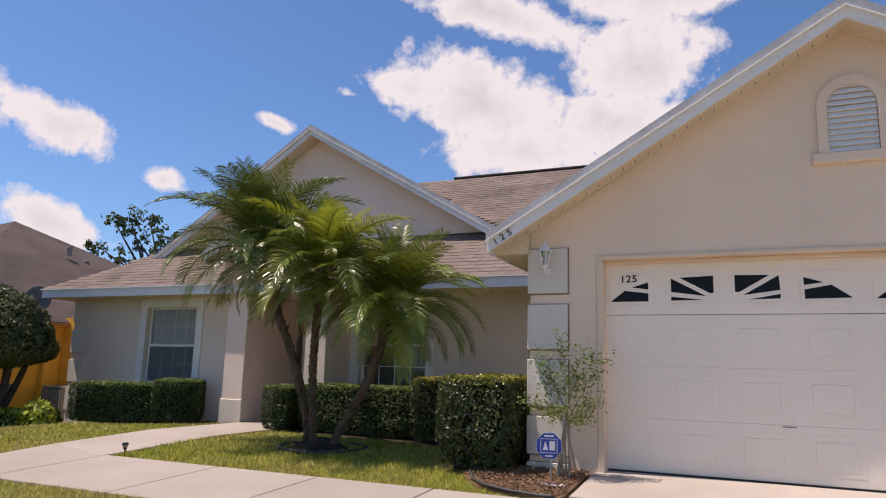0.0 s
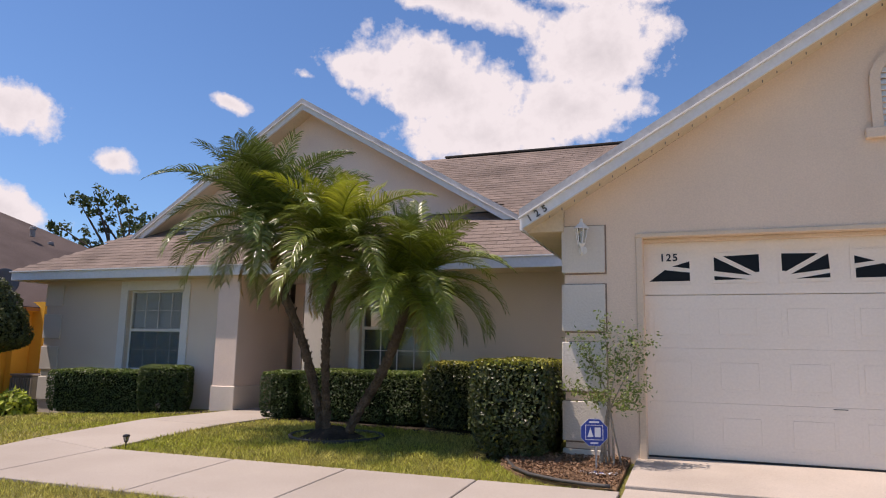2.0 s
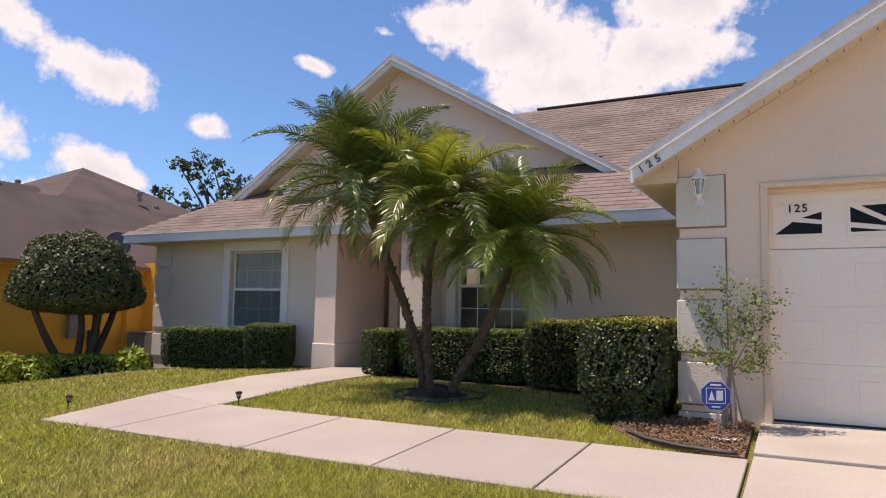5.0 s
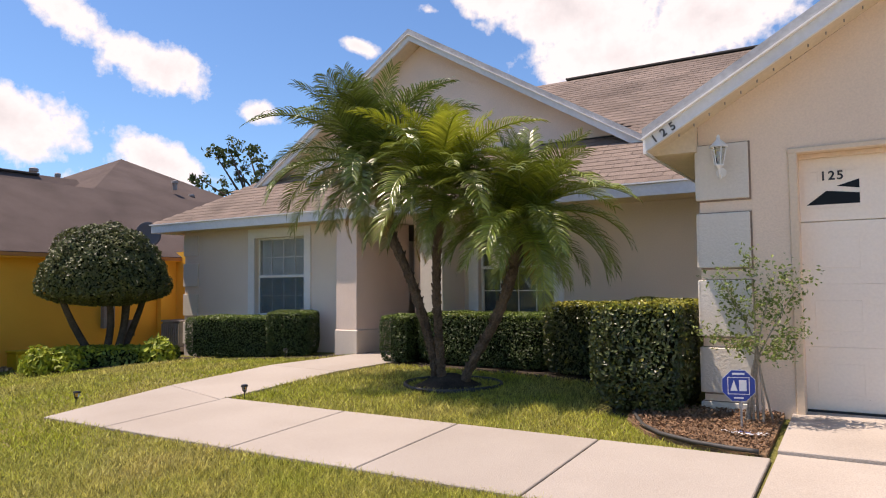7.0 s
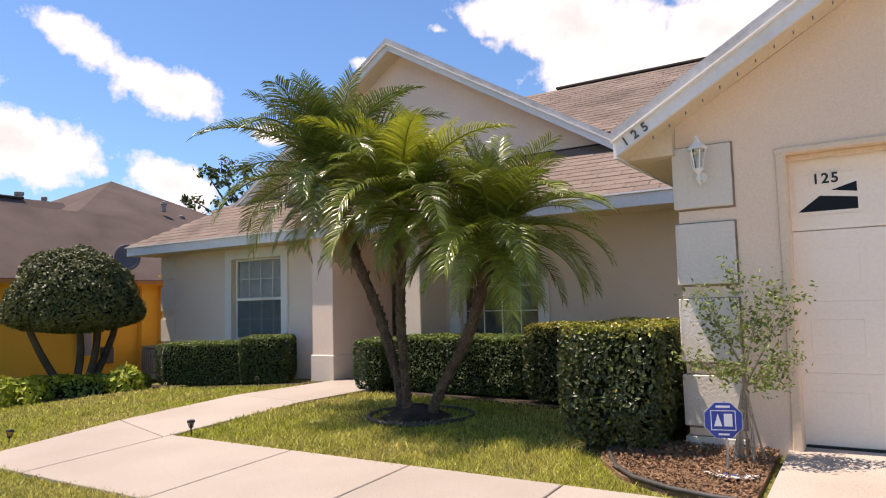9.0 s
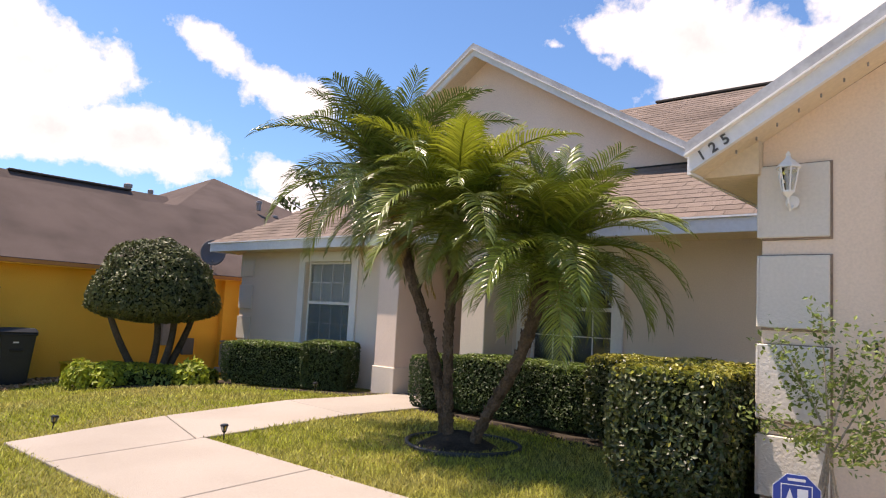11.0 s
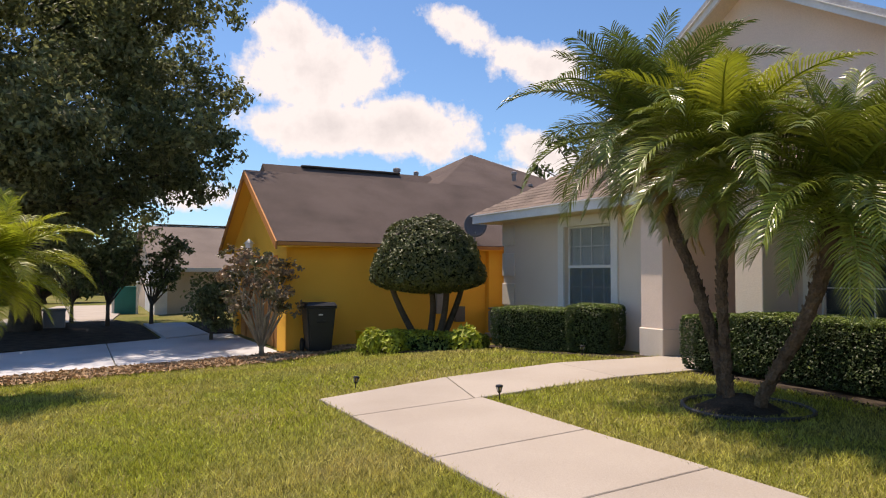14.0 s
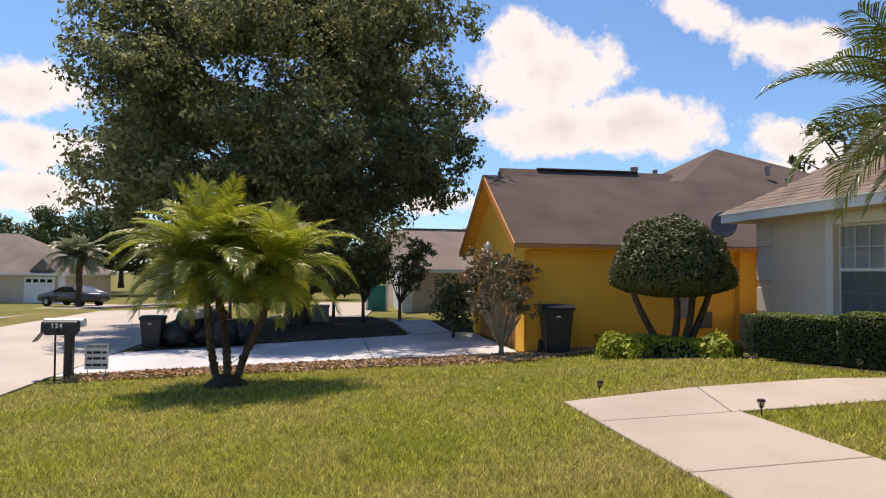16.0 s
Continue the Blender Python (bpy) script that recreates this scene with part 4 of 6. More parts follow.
# ---- hedges and trimmed plants ----
def hedge(a, b, depth, top, mat, label, seed, leaf=0.04, count=5200, undercut=0.06, base=None):
    """A clipped hedge whose front edge runs from a to b."""
    r = np.random.default_rng(seed)
    a, b = Vector((*a, 0)), Vector((*b, 0))
    ax = (b - a).normalized()
    back = Vector((-ax.y, ax.x, 0))
    ln = (b - a).length
    mid = (a + b) / 2 + back * depth / 2
    z0 = (float(ground_z(mid.x, mid.y)) if base is None else base) + 0.01
    h = top - z0
    young = HEDGE_TOP if mat is HEDGE_LEAF else LIME_LEAF if mat is GROUND_LEAF else BOX_TOP
    ob = thing("hedge", (mid.x, mid.y, z0), label, "hedge", "clipped hedges in front of the house")
    # solid core whose colour paints the dark between the leaves
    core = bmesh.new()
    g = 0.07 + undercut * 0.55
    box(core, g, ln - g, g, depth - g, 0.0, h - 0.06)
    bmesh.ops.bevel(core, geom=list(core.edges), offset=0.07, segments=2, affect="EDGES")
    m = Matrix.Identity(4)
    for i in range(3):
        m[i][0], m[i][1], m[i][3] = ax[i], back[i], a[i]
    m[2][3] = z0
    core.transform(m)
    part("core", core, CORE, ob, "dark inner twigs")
    areas = np.array([ln * h, ln * h, depth * h, depth * h, ln * depth * 1.3])
    side = r.choice(5, count, p=areas / areas.sum())
    u, v = r.random(count), r.random(count)
    p, o = np.zeros((count, 3)), np.zeros((count, 3))
    for s, (f, axis) in enumerate((((u * ln, 0 * u, v * h), (0, -1, 0)), ((u * ln, 0 * u + depth, v * h), (0, 1, 0)), ((0 * u, u * depth, v * h), (-1, 0, 0)),
                                   ((0 * u + ln, u * depth, v * h), (1, 0, 0)), ((u * ln, v * depth, 0 * u + h), (0, 0, 1)))):
        k = side == s
        p[k], o[k] = np.stack(f, 1)[k], axis
    # rounded, slightly uneven clipped faces, tucked in near the ground
    c = np.array([ln / 2, depth / 2, h / 2])
    rel = (p - c) / c
    q = np.sign(rel) * np.abs(rel) ** 1.0
    pull = 1 - 0.05 * (np.abs(q) ** 6).sum(1, keepdims=True).clip(1, 3) + 0.05
    p = c + (p - c) * pull
    wob = np.array([noise.noise(Vector((x * 3 + seed, y * 3, z * 3))) for x, y, z in p])
    p -= o * (0.045 * r.random((count, 1)) - 0.030 * wob[:, None])
    low = np.clip(1 - p[:, 2] / (0.35 * h), 0, 1)
    p[:, :2] -= (p[:, :2] - c[:2]) * (low * undercut)[:, None]
    mm = np.array(m)
    o = o + np.array([0, 0, 0.45])
    world_p, world_o = p @ mm[:3, :3].T + mm[:3, 3], o @ mm[:3, :3].T
    # leaves turn to the sunlit colour towards the top
    fresh = r.random(count) < np.clip((p[:, 2] - h + 0.13) / 0.13, 0.03, 0.85)
    part("foliage", leaves("foliage", world_p[~fresh], leaf, mat, r, out=world_o[~fresh], aspect=0.6), mat, ob)
    part("new_growth", leaves("new_growth", world_p[fresh], leaf, young, r, out=world_o[fresh], aspect=0.55), young, ob, "fresh yellow-green shoots along the clipped top")
    return ob


hedge((-10.85, 8.55), (-9.45, 9.25), 0.85, 1.10, BOX_LEAF, "dense dark green clipped hedge under the window", 21, 0.032, 15000)
hedge((-9.5, 9.12), (-8.82, 9.48), 0.75, 1.18, BOX_LEAF, "short green clipped hedge block beside the entry path", 22, 0.032, 11000)
hedge((-7.12, 9.08), (-6.62, 9.08), 0.85, 1.16, BOX_LEAF, "small clipped hedge block beside the entry", 23, 0.032, 8500)
hedge((-6.60, 9.26), (-4.45, 9.12), 0.85, 1.20, BOX_LEAF, "long green clipped hedge under the dark window", 24, 0.032, 21000)
hedge((-4.48, 8.95), (-3.35, 8.75), 0.9, 1.36, HEDGE_LEAF, "taller glossy clipped hedge in the corner", 25, 0.040, 11000)
hedge((-3.08, 6.76), (-2.26, 6.78), 1.75, 1.42, HEDGE_LEAF, "tall glossy square-clipped hedge against the garage corner", 26, 0.042, 19000, undercut=0.22)
gc = hedge((-13.0, 7.30), (-11.02, 8.32), 0.7, 0.58, GROUND_LEAF, "low leafy ground cover clipped beneath the dome tree", 27, 0.075, 4200, undercut=0.05, base=0.02)
for k, (cx, cy, n) in enumerate(((-12.95, 7.34, 620), (-12.45, 7.62, 380), (-11.15, 8.34, 320))):
    r = np.random.default_rng(35 + k)
    gz = float(ground_z(cx, cy))
    lp = thing("lime_plant", (cx, cy, gz), "bright lime-green leafy plant at the bed's edge", "plant", "lime plants")
    d = r.normal(size=(n, 3))
    d /= np.linalg.norm(d, axis=1, keepdims=True)
    d[:, 2] = np.abs(d[:, 2])
    q = np.array([cx, cy - 0.05, gz + 0.05]) + d * np.array([0.36, 0.28, 0.44]) * r.uniform(0.6, 1.0, (n, 1))
    part("foliage", leaves("foliage", q, 0.11, LIME_LEAF, r, out=d, aspect=0.5), LIME_LEAF, lp)

# dome-clipped tree
TX, TY = -12.72, 8.36
top_tree = thing("topiary_tree", (TX, TY, float(ground_z(TX, TY))), "dome-clipped evergreen tree on several bare stems", "tree")
r = np.random.default_rng(33)
n = 17000
d = r.normal(size=(n, 3))
d /= np.linalg.norm(d, axis=1, keepdims=True)
d[:, 2] = np.abs(d[:, 2]) * np.where(r.random(n) < 0.25, -0.24, 1)
wob = 1 + 0.09 * np.array([noise.noise(Vector(v * 3.0)) + 0.5 * noise.noise(Vector(v * 9.0)) for v in d]) - 0.06 * r.random(n)
dome = np.array([TX - 0.05, TY, 1.57]) + d * np.array([1.11, 1.11, 1.19]) * wob[:, None]
part("crown", leaves("crown", dome, 0.064, TOPIARY_LEAF, r, out=d, aspect=0.55), TOPIARY_LEAF, top_tree, "dense glossy dark green dome")
# near-black filler painting the shaded inside of the dome
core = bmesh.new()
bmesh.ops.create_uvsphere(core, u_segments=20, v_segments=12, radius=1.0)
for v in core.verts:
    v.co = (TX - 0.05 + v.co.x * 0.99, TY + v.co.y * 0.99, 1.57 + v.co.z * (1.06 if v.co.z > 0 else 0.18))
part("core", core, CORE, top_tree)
for bx, by, tx, ty in ((-0.05, 0.0, -0.10, 0.05), (0.02, 0.05, 0.15, 0.35), (-0.12, -0.05, -0.25, -0.75), (0.06, 0.1, 0.05, 0.75), (0.0, 0.08, -0.1, 0.45)):
    b0 = Vector((TX + bx, TY + by, float(ground_z(TX, TY)) - 0.03))
    t0 = Vector((TX + tx, TY + ty, 1.6))
    pts = [b0.lerp(t0, f) + Vector((0.03 * math.sin(5 * f + bx * 40), 0.10 * math.sin(3.1 * f) * (1 if ty > 0 else -0.4), 0)) for f in np.linspace(0, 1, 8)]
    part("trunk", tube(bmesh.new(), pts, list(np.linspace(0.075, 0.05, 8)), 8), BARK, top_tree, smooth=True)


# ---- palms ----
def frond_mesh(length, rise, bend, seed, leaf=0.26, pairs=42, mat=PALM_LEAF, wide=0.0076):
    """One feather frond that leaves the heart along +x, its leaflets folded up in a V and drooping at the tips."""
    r = np.random.default_rng(seed)
    k = 16
    s = np.linspace(0, 1, k)
    ang = radians(rise) - radians(bend) * s ** 1.5
    dx, dz = np.cos(ang), np.sin(ang)
    px = np.concatenate([[0], np.cumsum((dx[1:] + dx[:-1]) / 2)]) * length / (k - 1)
    pz = np.concatenate([[0], np.cumsum((dz[1:] + dz[:-1]) / 2)]) * length / (k - 1)
    sway = r.uniform(-0.10, 0.10)
    v, f = [], []
    for side in (-1, 1):
        for i in range(pairs):
            t = 0.14 + 0.86 * (i + 0.35 * r.random()) / pairs
            x, z, a = np.interp(t, s, px), np.interp(t, s, pz), np.interp(t, s, ang)
            ll = leaf * (0.42 + 0.78 * math.sin(math.pi * min(1, 0.10 + 0.86 * t) ** 0.75)) * r.uniform(0.9, 1.08)
            fwd = np.array([math.cos(a), 0, math.sin(a)])
            upv = np.array([-math.sin(a), 0, math.cos(a)])
            sweep = 0.50 + 0.85 * t * t + r.uniform(-0.06, 0.06)
            d1 = np.array([0, side, 0.0]) + fwd * sweep + upv * (0.42 + r.uniform(-0.09, 0.09))
            d1 /= np.linalg.norm(d1)
            fall = 0.26 + 0.12 * r.random()
            d2 = d1 + np.array([0, 0, -fall]) + fwd * 0.12
            d2 /= np.linalg.norm(d2)
            d3 = d2 + np.array([0, 0, -fall * 1.3])
            d3 /= np.linalg.norm(d3)
            wv = fwd * wide + upv * wide * r.uniform(-0.3, 0.3)
            p0 = np.array([x, sway * t * t, z])
            p1 = p0 + d1 * ll * 0.36
            p2 = p1 + d2 * ll * 0.36
            p3 = p2 + d3 * ll * 0.34
            b = len(v)
            v += [p0 - wv * 0.5, p0 + wv * 0.5, p1 + wv, p1 - wv, p2 + wv * 0.8, p2 - wv * 0.8, p3]
            f += [(b, b + 1, b + 2, b + 3), (b + 3, b + 2, b + 4, b + 5), (b + 5, b + 4, b + 6)]
    for i in range(k - 1):
        b = len(v)
        w0, w1 = 0.012 * (1 - 0.8 * s[i]), 0.012 * (1 - 0.8 * s[i + 1])
        y0, y1 = sway * s[i] ** 2, sway * s[i + 1] ** 2
        v += [(px[i], y0 - w0, pz[i]), (px[i], y0 + w0, pz[i]), (px[i + 1], y1 + w1, pz[i + 1]), (px[i + 1], y1 - w1, pz[i + 1]),
              (px[i], y0, pz[i] - w0 * 1.6), (px[i + 1], y1, pz[i + 1] - w1 * 1.6)]
        f += [(b, b + 1, b + 2, b + 3), (b, b + 3, b + 5, b + 4), (b + 1, b + 4, b + 5, b + 2)]
    me = bpy.data.meshes.new("frond")
    me.from_pydata([tuple(map(float, c)) for c in v], [], f)
    me.materials.append(mat)
    return me


RISES = [(86, 12), (78, 30), (70, 48), (61, 64), (51, 78), (40, 88), (28, 92), (14, 88), (-2, 74), (-20, 50)]


def frond_set(leaf, mat):
    return [[frond_mesh(1.0, a, b, 50 + 10 * i + j, leaf=leaf, mat=mat) for j in range(3)] for i, (a, b) in enumerate(RISES)]


FRONDS = frond_set(0.215, PALM_LEAF)
MID_FRONDS = frond_set(0.225, PALM_MID)
SUNLIT_FRONDS = frond_set(0.235, PALM_SUNLIT)
DRY = frond_mesh(0.9, -25, 70, 99, leaf=0.18, mat=PALM_DRY)


def trunk_mesh(pts, r0, r1, seed):
    """A knobbly trunk ringed with old leaf bases."""
    rr = random.Random(seed)
    pts = [Vector(p) for p in pts]
    n = 40
    line, rad = [], []
    for i in range(n):
        f = i / (n - 1) * (len(pts) - 1)
        j = min(int(f), len(pts) - 2)
        p0, p1, p2, p3 = pts[max(j - 1, 0)], pts[j], pts[j + 1], pts[min(j + 2, len(pts) - 1)]
        t = f - j
        line.append(0.5 * ((2 * p1) + (p2 - p0) * t + (2 * p0 - 5 * p1 + 4 * p2 - p3) * t * t + (3 * p1 - p0 - 3 * p2 + p3) * t ** 3))
        flare = 1 + 0.55 * max(0.0, 1 - i / 5) + 0.35 * max(0.0, (i - n + 9) / 9)
        rad.append((r0 + (r1 - r0) * i / (n - 1)) * flare * (1.09 if i % 2 else 0.93))
    bm = tube(bmesh.new(), line, rad, 10)
    for v in bm.verts:
        v.co += Vector((rr.uniform(-1, 1), rr.uniform(-1, 1), rr.uniform(-1, 1))) * 0.009
    for i in range(2, n - 1):
        top = i > n - 10
        for k in range(9 if top else 6):
            a = rr.random() * 6.28
            o = Vector((math.cos(a), math.sin(a), 0))
            c = line[i] + o * rad[i] * 0.85 + Vector((0, 0, rr.uniform(-0.02, 0.02)))
            h = rr.uniform(0.07, 0.14) if top else rr.uniform(0.025, 0.045)
            tube(bm, [c, c + o * h * 0.5 + Vector((0, 0, h))], [0.017, 0.006], 4)
    return bm


def crown(palm, heart, size, count, seed, lean=(0, 0), hang=0.0, fronds=FRONDS, spread=0.85, young=None, dry=2):
    """Fronds from upright spears to hanging old ones; spread below 1 gives more hanging ones."""
    rr = random.Random(seed)
    for i in range(count):
        f = (i + 0.5) / count
        k = min(int(f ** spread * len(RISES)), len(RISES) - 1)
        # upright inner fronds take the lighter set, painting the backlit heart
        me = (young if young and k < 4 else fronds)[k][i % 3]
        az = math.degrees(i * 2.39996) + rr.uniform(-14, 14)
        sc = size * rr.uniform(0.84, 1.12) * (0.70 if k == 0 else 0.84 if k < 3 else 1.0 if k < 7 else 0.88 if k < 9 else 0.70)
        ob = under(new("frond", me), palm)
        ob.matrix_basis = Matrix.Translation(heart) @ pose(0, 0, 0, lean[0], lean[1], 0) @ pose(0, 0, 0, rr.uniform(-8, 8), rr.uniform(-8, 8) + hang, az) @ Matrix.Scale(sc, 4)
    for i in range(dry):
        ob = under(new("frond", DRY), palm)
        tagged(ob, "dry yellowing frond hanging below the crown")
        ob.matrix_basis = Matrix.Translation(heart) @ pose(0, 0, -0.1, 0, rr.uniform(5, 30), rr.uniform(0, 360)) @ Matrix.Scale(size * 0.62, 4)
    bm = lathe(bmesh.new(), [(0.05, -0.32), (0.08, -0.25), (0.095, -0.1), (0.065, 0.05), (0.02, 0.16)], 10, heart)
    part("heart", bm, PALM_STEM, palm, "green and brown leaf bases at the palm's heart")


grp = "pygmy date palms in the front lawn"
p1 = thing("palm_tree", (-5.17, 7.62, 0.42), "leaning pygmy date palm with an arching feathery crown", "palm tree", grp)
part("trunk", trunk_mesh([(-5.17, 7.62, 0.38), (-5.25, 7.62, 0.85), (-5.50, 7.6, 1.6), (-5.80, 7.6, 2.2), (-6.03, 7.61, 2.85)], 0.052, 0.056, 1), PALM_BARK, p1, "rough brown leaning trunk")
crown(p1, (-6.07, 7.62, 3.00), 1.52, 58, 71, (0, -8), spread=1.2)
p2 = thing("palm_tree", (-5.03, 7.52, 0.42), "upright pygmy date palm with a bright green crown", "palm tree", grp)
part("trunk", trunk_mesh([(-5.03, 7.52, 0.38), (-5.07, 7.5, 0.9), (-5.10, 7.5, 1.6), (-5.06, 7.48, 2.1), (-4.99, 7.40, 2.48)], 0.045, 0.045, 2), PALM_BARK, p2, "rough brown upright trunk")
crown(p2, (-4.97, 7.38, 2.62), 1.30, 58, 72, (0, 2), 0, MID_FRONDS, 0.95, SUNLIT_FRONDS)
p3 = thing("palm_tree", (-4.86, 7.60, 0.42), "leaning pygmy date palm on a slanting trunk", "palm tree", grp)
part("trunk", trunk_mesh([(-4.86, 7.60, 0.38), (-4.70, 7.6, 0.72), (-4.38, 7.6, 1.25), (-4.20, 7.64, 1.75), (-4.13, 7.68, 2.15)], 0.048, 0.058, 3), PALM_BARK, p3, "rough brown slanting trunk")
crown(p3, (-4.11, 7.70, 2.26), 1.30, 62, 73, (0, 9), 7, MID_FRONDS, 0.82, dry=3)
ring = bmesh.new()
pr = [(-5.0 + 0.56 * math.cos(a), 7.68 + 0.52 * math.sin(a)) for a in np.linspace(0, 2 * math.pi, 40, endpoint=False)]
for i in range(40):
    (x0, y0), (x1, y1) = pr[i], pr[(i + 1) % 40]
    tube(ring, [(x0, y0, float(ground_z(x0, y0)) + 0.025), (x1, y1, float(ground_z(x1, y1)) + 0.025)], [0.022, 0.022], 6)
solid("lawn_edging", ring, EDGING, "black plastic edging ring round the palms", "edging")
solid("palm_bed", lathe(bmesh.new(), [(0.47, -0.06), (0.40, 0.01), (0.24, 0.09), (0.10, 0.15), (0.02, 0.16)], 26, (-5.02, 7.62, 0.43)), DARK_MULCH, "dark mulch round the palm trunks", "mulch bed", kind="structure")

grp2 = "small palms near the street"
q1 = thing("palm_tree", (-10.95, 0.66, 0.06), "small bright green palm by the street", "palm tree", grp2)
part("trunk", trunk_mesh([(-10.95, 0.66, 0.0), (-10.92, 0.55, 0.5), (-10.9, 0.50, 1.0), (-10.9, 0.46, 1.50)], 0.048, 0.045, 5), PALM_BARK, q1)
crown(q1, (-10.9, 0.46, 1.62), 1.36, 58, 75, hang=-3, fronds=MID_FRONDS, young=SUNLIT_FRONDS, dry=1)
q2 = thing("palm_tree", (-10.9, 0.86, 0.06), "small palm leaning over the lawn by the street", "palm tree", grp2)
part("trunk", trunk_mesh([(-10.9, 0.86, 0.0), (-10.88, 1.0, 0.45), (-10.88, 1.2, 0.9), (-10.88, 1.36, 1.42)], 0.048, 0.045, 6), PALM_BARK, q2)
crown(q2, (-10.88, 1.38, 1.58), 1.28, 54, 76, (-5, 0), hang=-3, fronds=SUNLIT_FRONDS, dry=1)
q3 = thing("palm_tree", (-11.0, 0.76, 0.06), "small upright palm between two others by the street", "palm tree", grp2)
part("trunk", trunk_mesh([(-11.0, 0.76, 0.0), (-11.02, 0.74, 0.5), (-11.12, 0.65, 1.0), (-11.28, 0.48, 1.60)], 0.048, 0.045, 7), PALM_BARK, q3)
crown(q3, (-11.3, 0.45, 1.75), 1.45, 42, 77, hang=-5, fronds=SUNLIT_FRONDS, dry=0)
solid("palm_bed", lathe(bmesh.new(), [(0.36, -0.05), (0.31, 0.02), (0.17, 0.12), (0.04, 0.16)], 20, (-10.93, 0.76, 0.05)), DARK_MULCH, "dark mulch mound round the small palms", "mulch bed", kind="structure")


# ---- trees ----
def tree(name, base, blobs, leaf, mat, label, seed, per, trunk_r=0.35, fork=2.4, bark=BARK, every=1, spread=0.17, sub=0.09):
    """Trunk, limbs to each clump and a crown of small leaves gathered in clumps."""
    r = np.random.default_rng(seed)
    b = Vector(base)
    ob = thing(name, base, label, "tree")
    top = b + Vector((0, 0, fork))
    part("trunk", tube(bmesh.new(), [b - Vector((0, 0, 0.1)), b + Vector((0.02, 0, fork * 0.4)), top], [trunk_r * 1.35, trunk_r, trunk_r * 0.85], 10), bark, ob, smooth=True)
    pts, outs = [], []
    for i, (c, rad) in enumerate(blobs):
        c = Vector(c)
        mid = top.lerp(c, 0.5) + Vector((r.uniform(-0.3, 0.3), r.uniform(-0.3, 0.3), 0.25 * rad))
        if i % every == 0:
            part("limb", tube(bmesh.new(), [top - Vector((0, 0, 0.2)), mid, c], [trunk_r * 0.5, trunk_r * 0.28, trunk_r * 0.08], 6), bark, ob)
        k = max(6, int(per * sub))
        cl = r.normal(size=(k, 3))
        cl /= np.linalg.norm(cl, axis=1, keepdims=True)
        cl = np.array(c) + cl * rad * r.uniform(0.55, 1.0, (k, 1)) * np.array([1, 1, 0.8])
        pick = r.integers(0, k, per)
        d = r.normal(size=(per, 3)) * rad * spread * np.array([1, 1, 0.65])
        pts.append(cl[pick] + d)
        outs.append((pts[-1] - np.array(c)) / rad + np.array([0, 0, 0.4]))
    p, o = np.concatenate(pts), np.concatenate(outs)
    o /= np.linalg.norm(o, axis=1, keepdims=True) + 1e-9
    part("crown", leaves("crown", p, leaf, mat, r, out=o, aspect=0.55), mat, ob, "leafy crown with gaps")
    return ob


r = np.random.default_rng(41)
blobs = []
for i in range(135):
    d = r.normal(size=3)
    d /= np.abs(d).max() ** 0.5 * np.linalg.norm(d) ** 0.5
    rad = r.uniform(0.9, 1.45)
    c = np.array([-23.6, 0.65, 6.9]) + d * np.array([5.7, 5.6, 4.2]) * r.uniform(0.70, 1.0)
    low = 2.5 if abs(c[1] + 0.5) < 3.6 else 3.4
    if c[2] < low + 0.8:
        c[2] = low + 1.6 * r.random()
    if c[2] < 3.6 and c[1] > 3.2:
        c[2] = 3.6 + 0.9 * r.random()
    if c[2] < 4.5 and c[1] > 5.2:
        c[2] = 4.5 + 0.6 * r.random()
    blobs.append((tuple(c), rad))
for i in range(30):
    d = r.uniform(-1, 1, 3)
    blobs.append(((-24.0 + 3.0 * d[0], 0.3 + 3.8 * d[1], 7.4 + 2.4 * d[2]), r.uniform(1.0, 1.4)))
tree("oak_tree", (-24.0, 1.05, -0.08), blobs, 0.165, OAK_LEAF, "large spreading oak with a dense dark crown", 42, 1000, trunk_r=0.36, fork=2.9, every=11, spread=0.15, sub=0.026)

for k, (x, y, top, w, leaf) in enumerate(((-24.6, 3.2, 2.75, 0.75, OAK_LEAF), (-24.6, 4.45, 2.85, 0.95, OAK_LEAF), (-27.5, -1.6, 3.2, 1.3, OAK_LEAF), (-28.0, 0.6, 3.0, 1.2, OAK_LEAF), (-27.0, 2.2, 2.9, 0.9, OAK_LEAF))):
    rr = np.random.default_rng(60 + k)
    bl = [((x + rr.uniform(-w, w) * 0.7, y + rr.uniform(-w, w) * 0.8, rr.uniform(1.25, top - 0.3)), rr.uniform(0.3, 0.5)) for _ in range(14)]
    tree("small_tree", (x, y, -0.1), bl, 0.13, leaf, "small dark-leaved tree in the mulch bed", 62 + k, 170, trunk_r=0.06, fork=0.9)
rr = np.random.default_rng(66)
bl = [((-18.6 + rr.uniform(-0.3, 0.3), 5.3 + rr.uniform(-0.35, 0.35), rr.uniform(0.5, 1.6)), 0.42) for _ in range(12)]
tree("shrub", (-18.6, 5.3, 0.05), bl, 0.10, OAK_LEAF, "dark rounded shrub against the yellow house", 67, 260, trunk_r=0.04, fork=0.3)
rr = np.random.default_rng(68)
bl = [((-14.55 + rr.uniform(-0.6, 0.6), 5.55 + rr.uniform(-0.62, 0.62), rr.uniform(0.9, 2.1)), 0.22) for _ in range(34)]
tree("shrub", (-14.5, 5.58, 0.10), bl, 0.090, SHRUB_LEAF, "sparse leggy shrub with dusty pinkish leaves", 69, 92, trunk_r=0.045, fork=0.25, bark=PALE_BARK)
rr = np.random.default_rng(70)
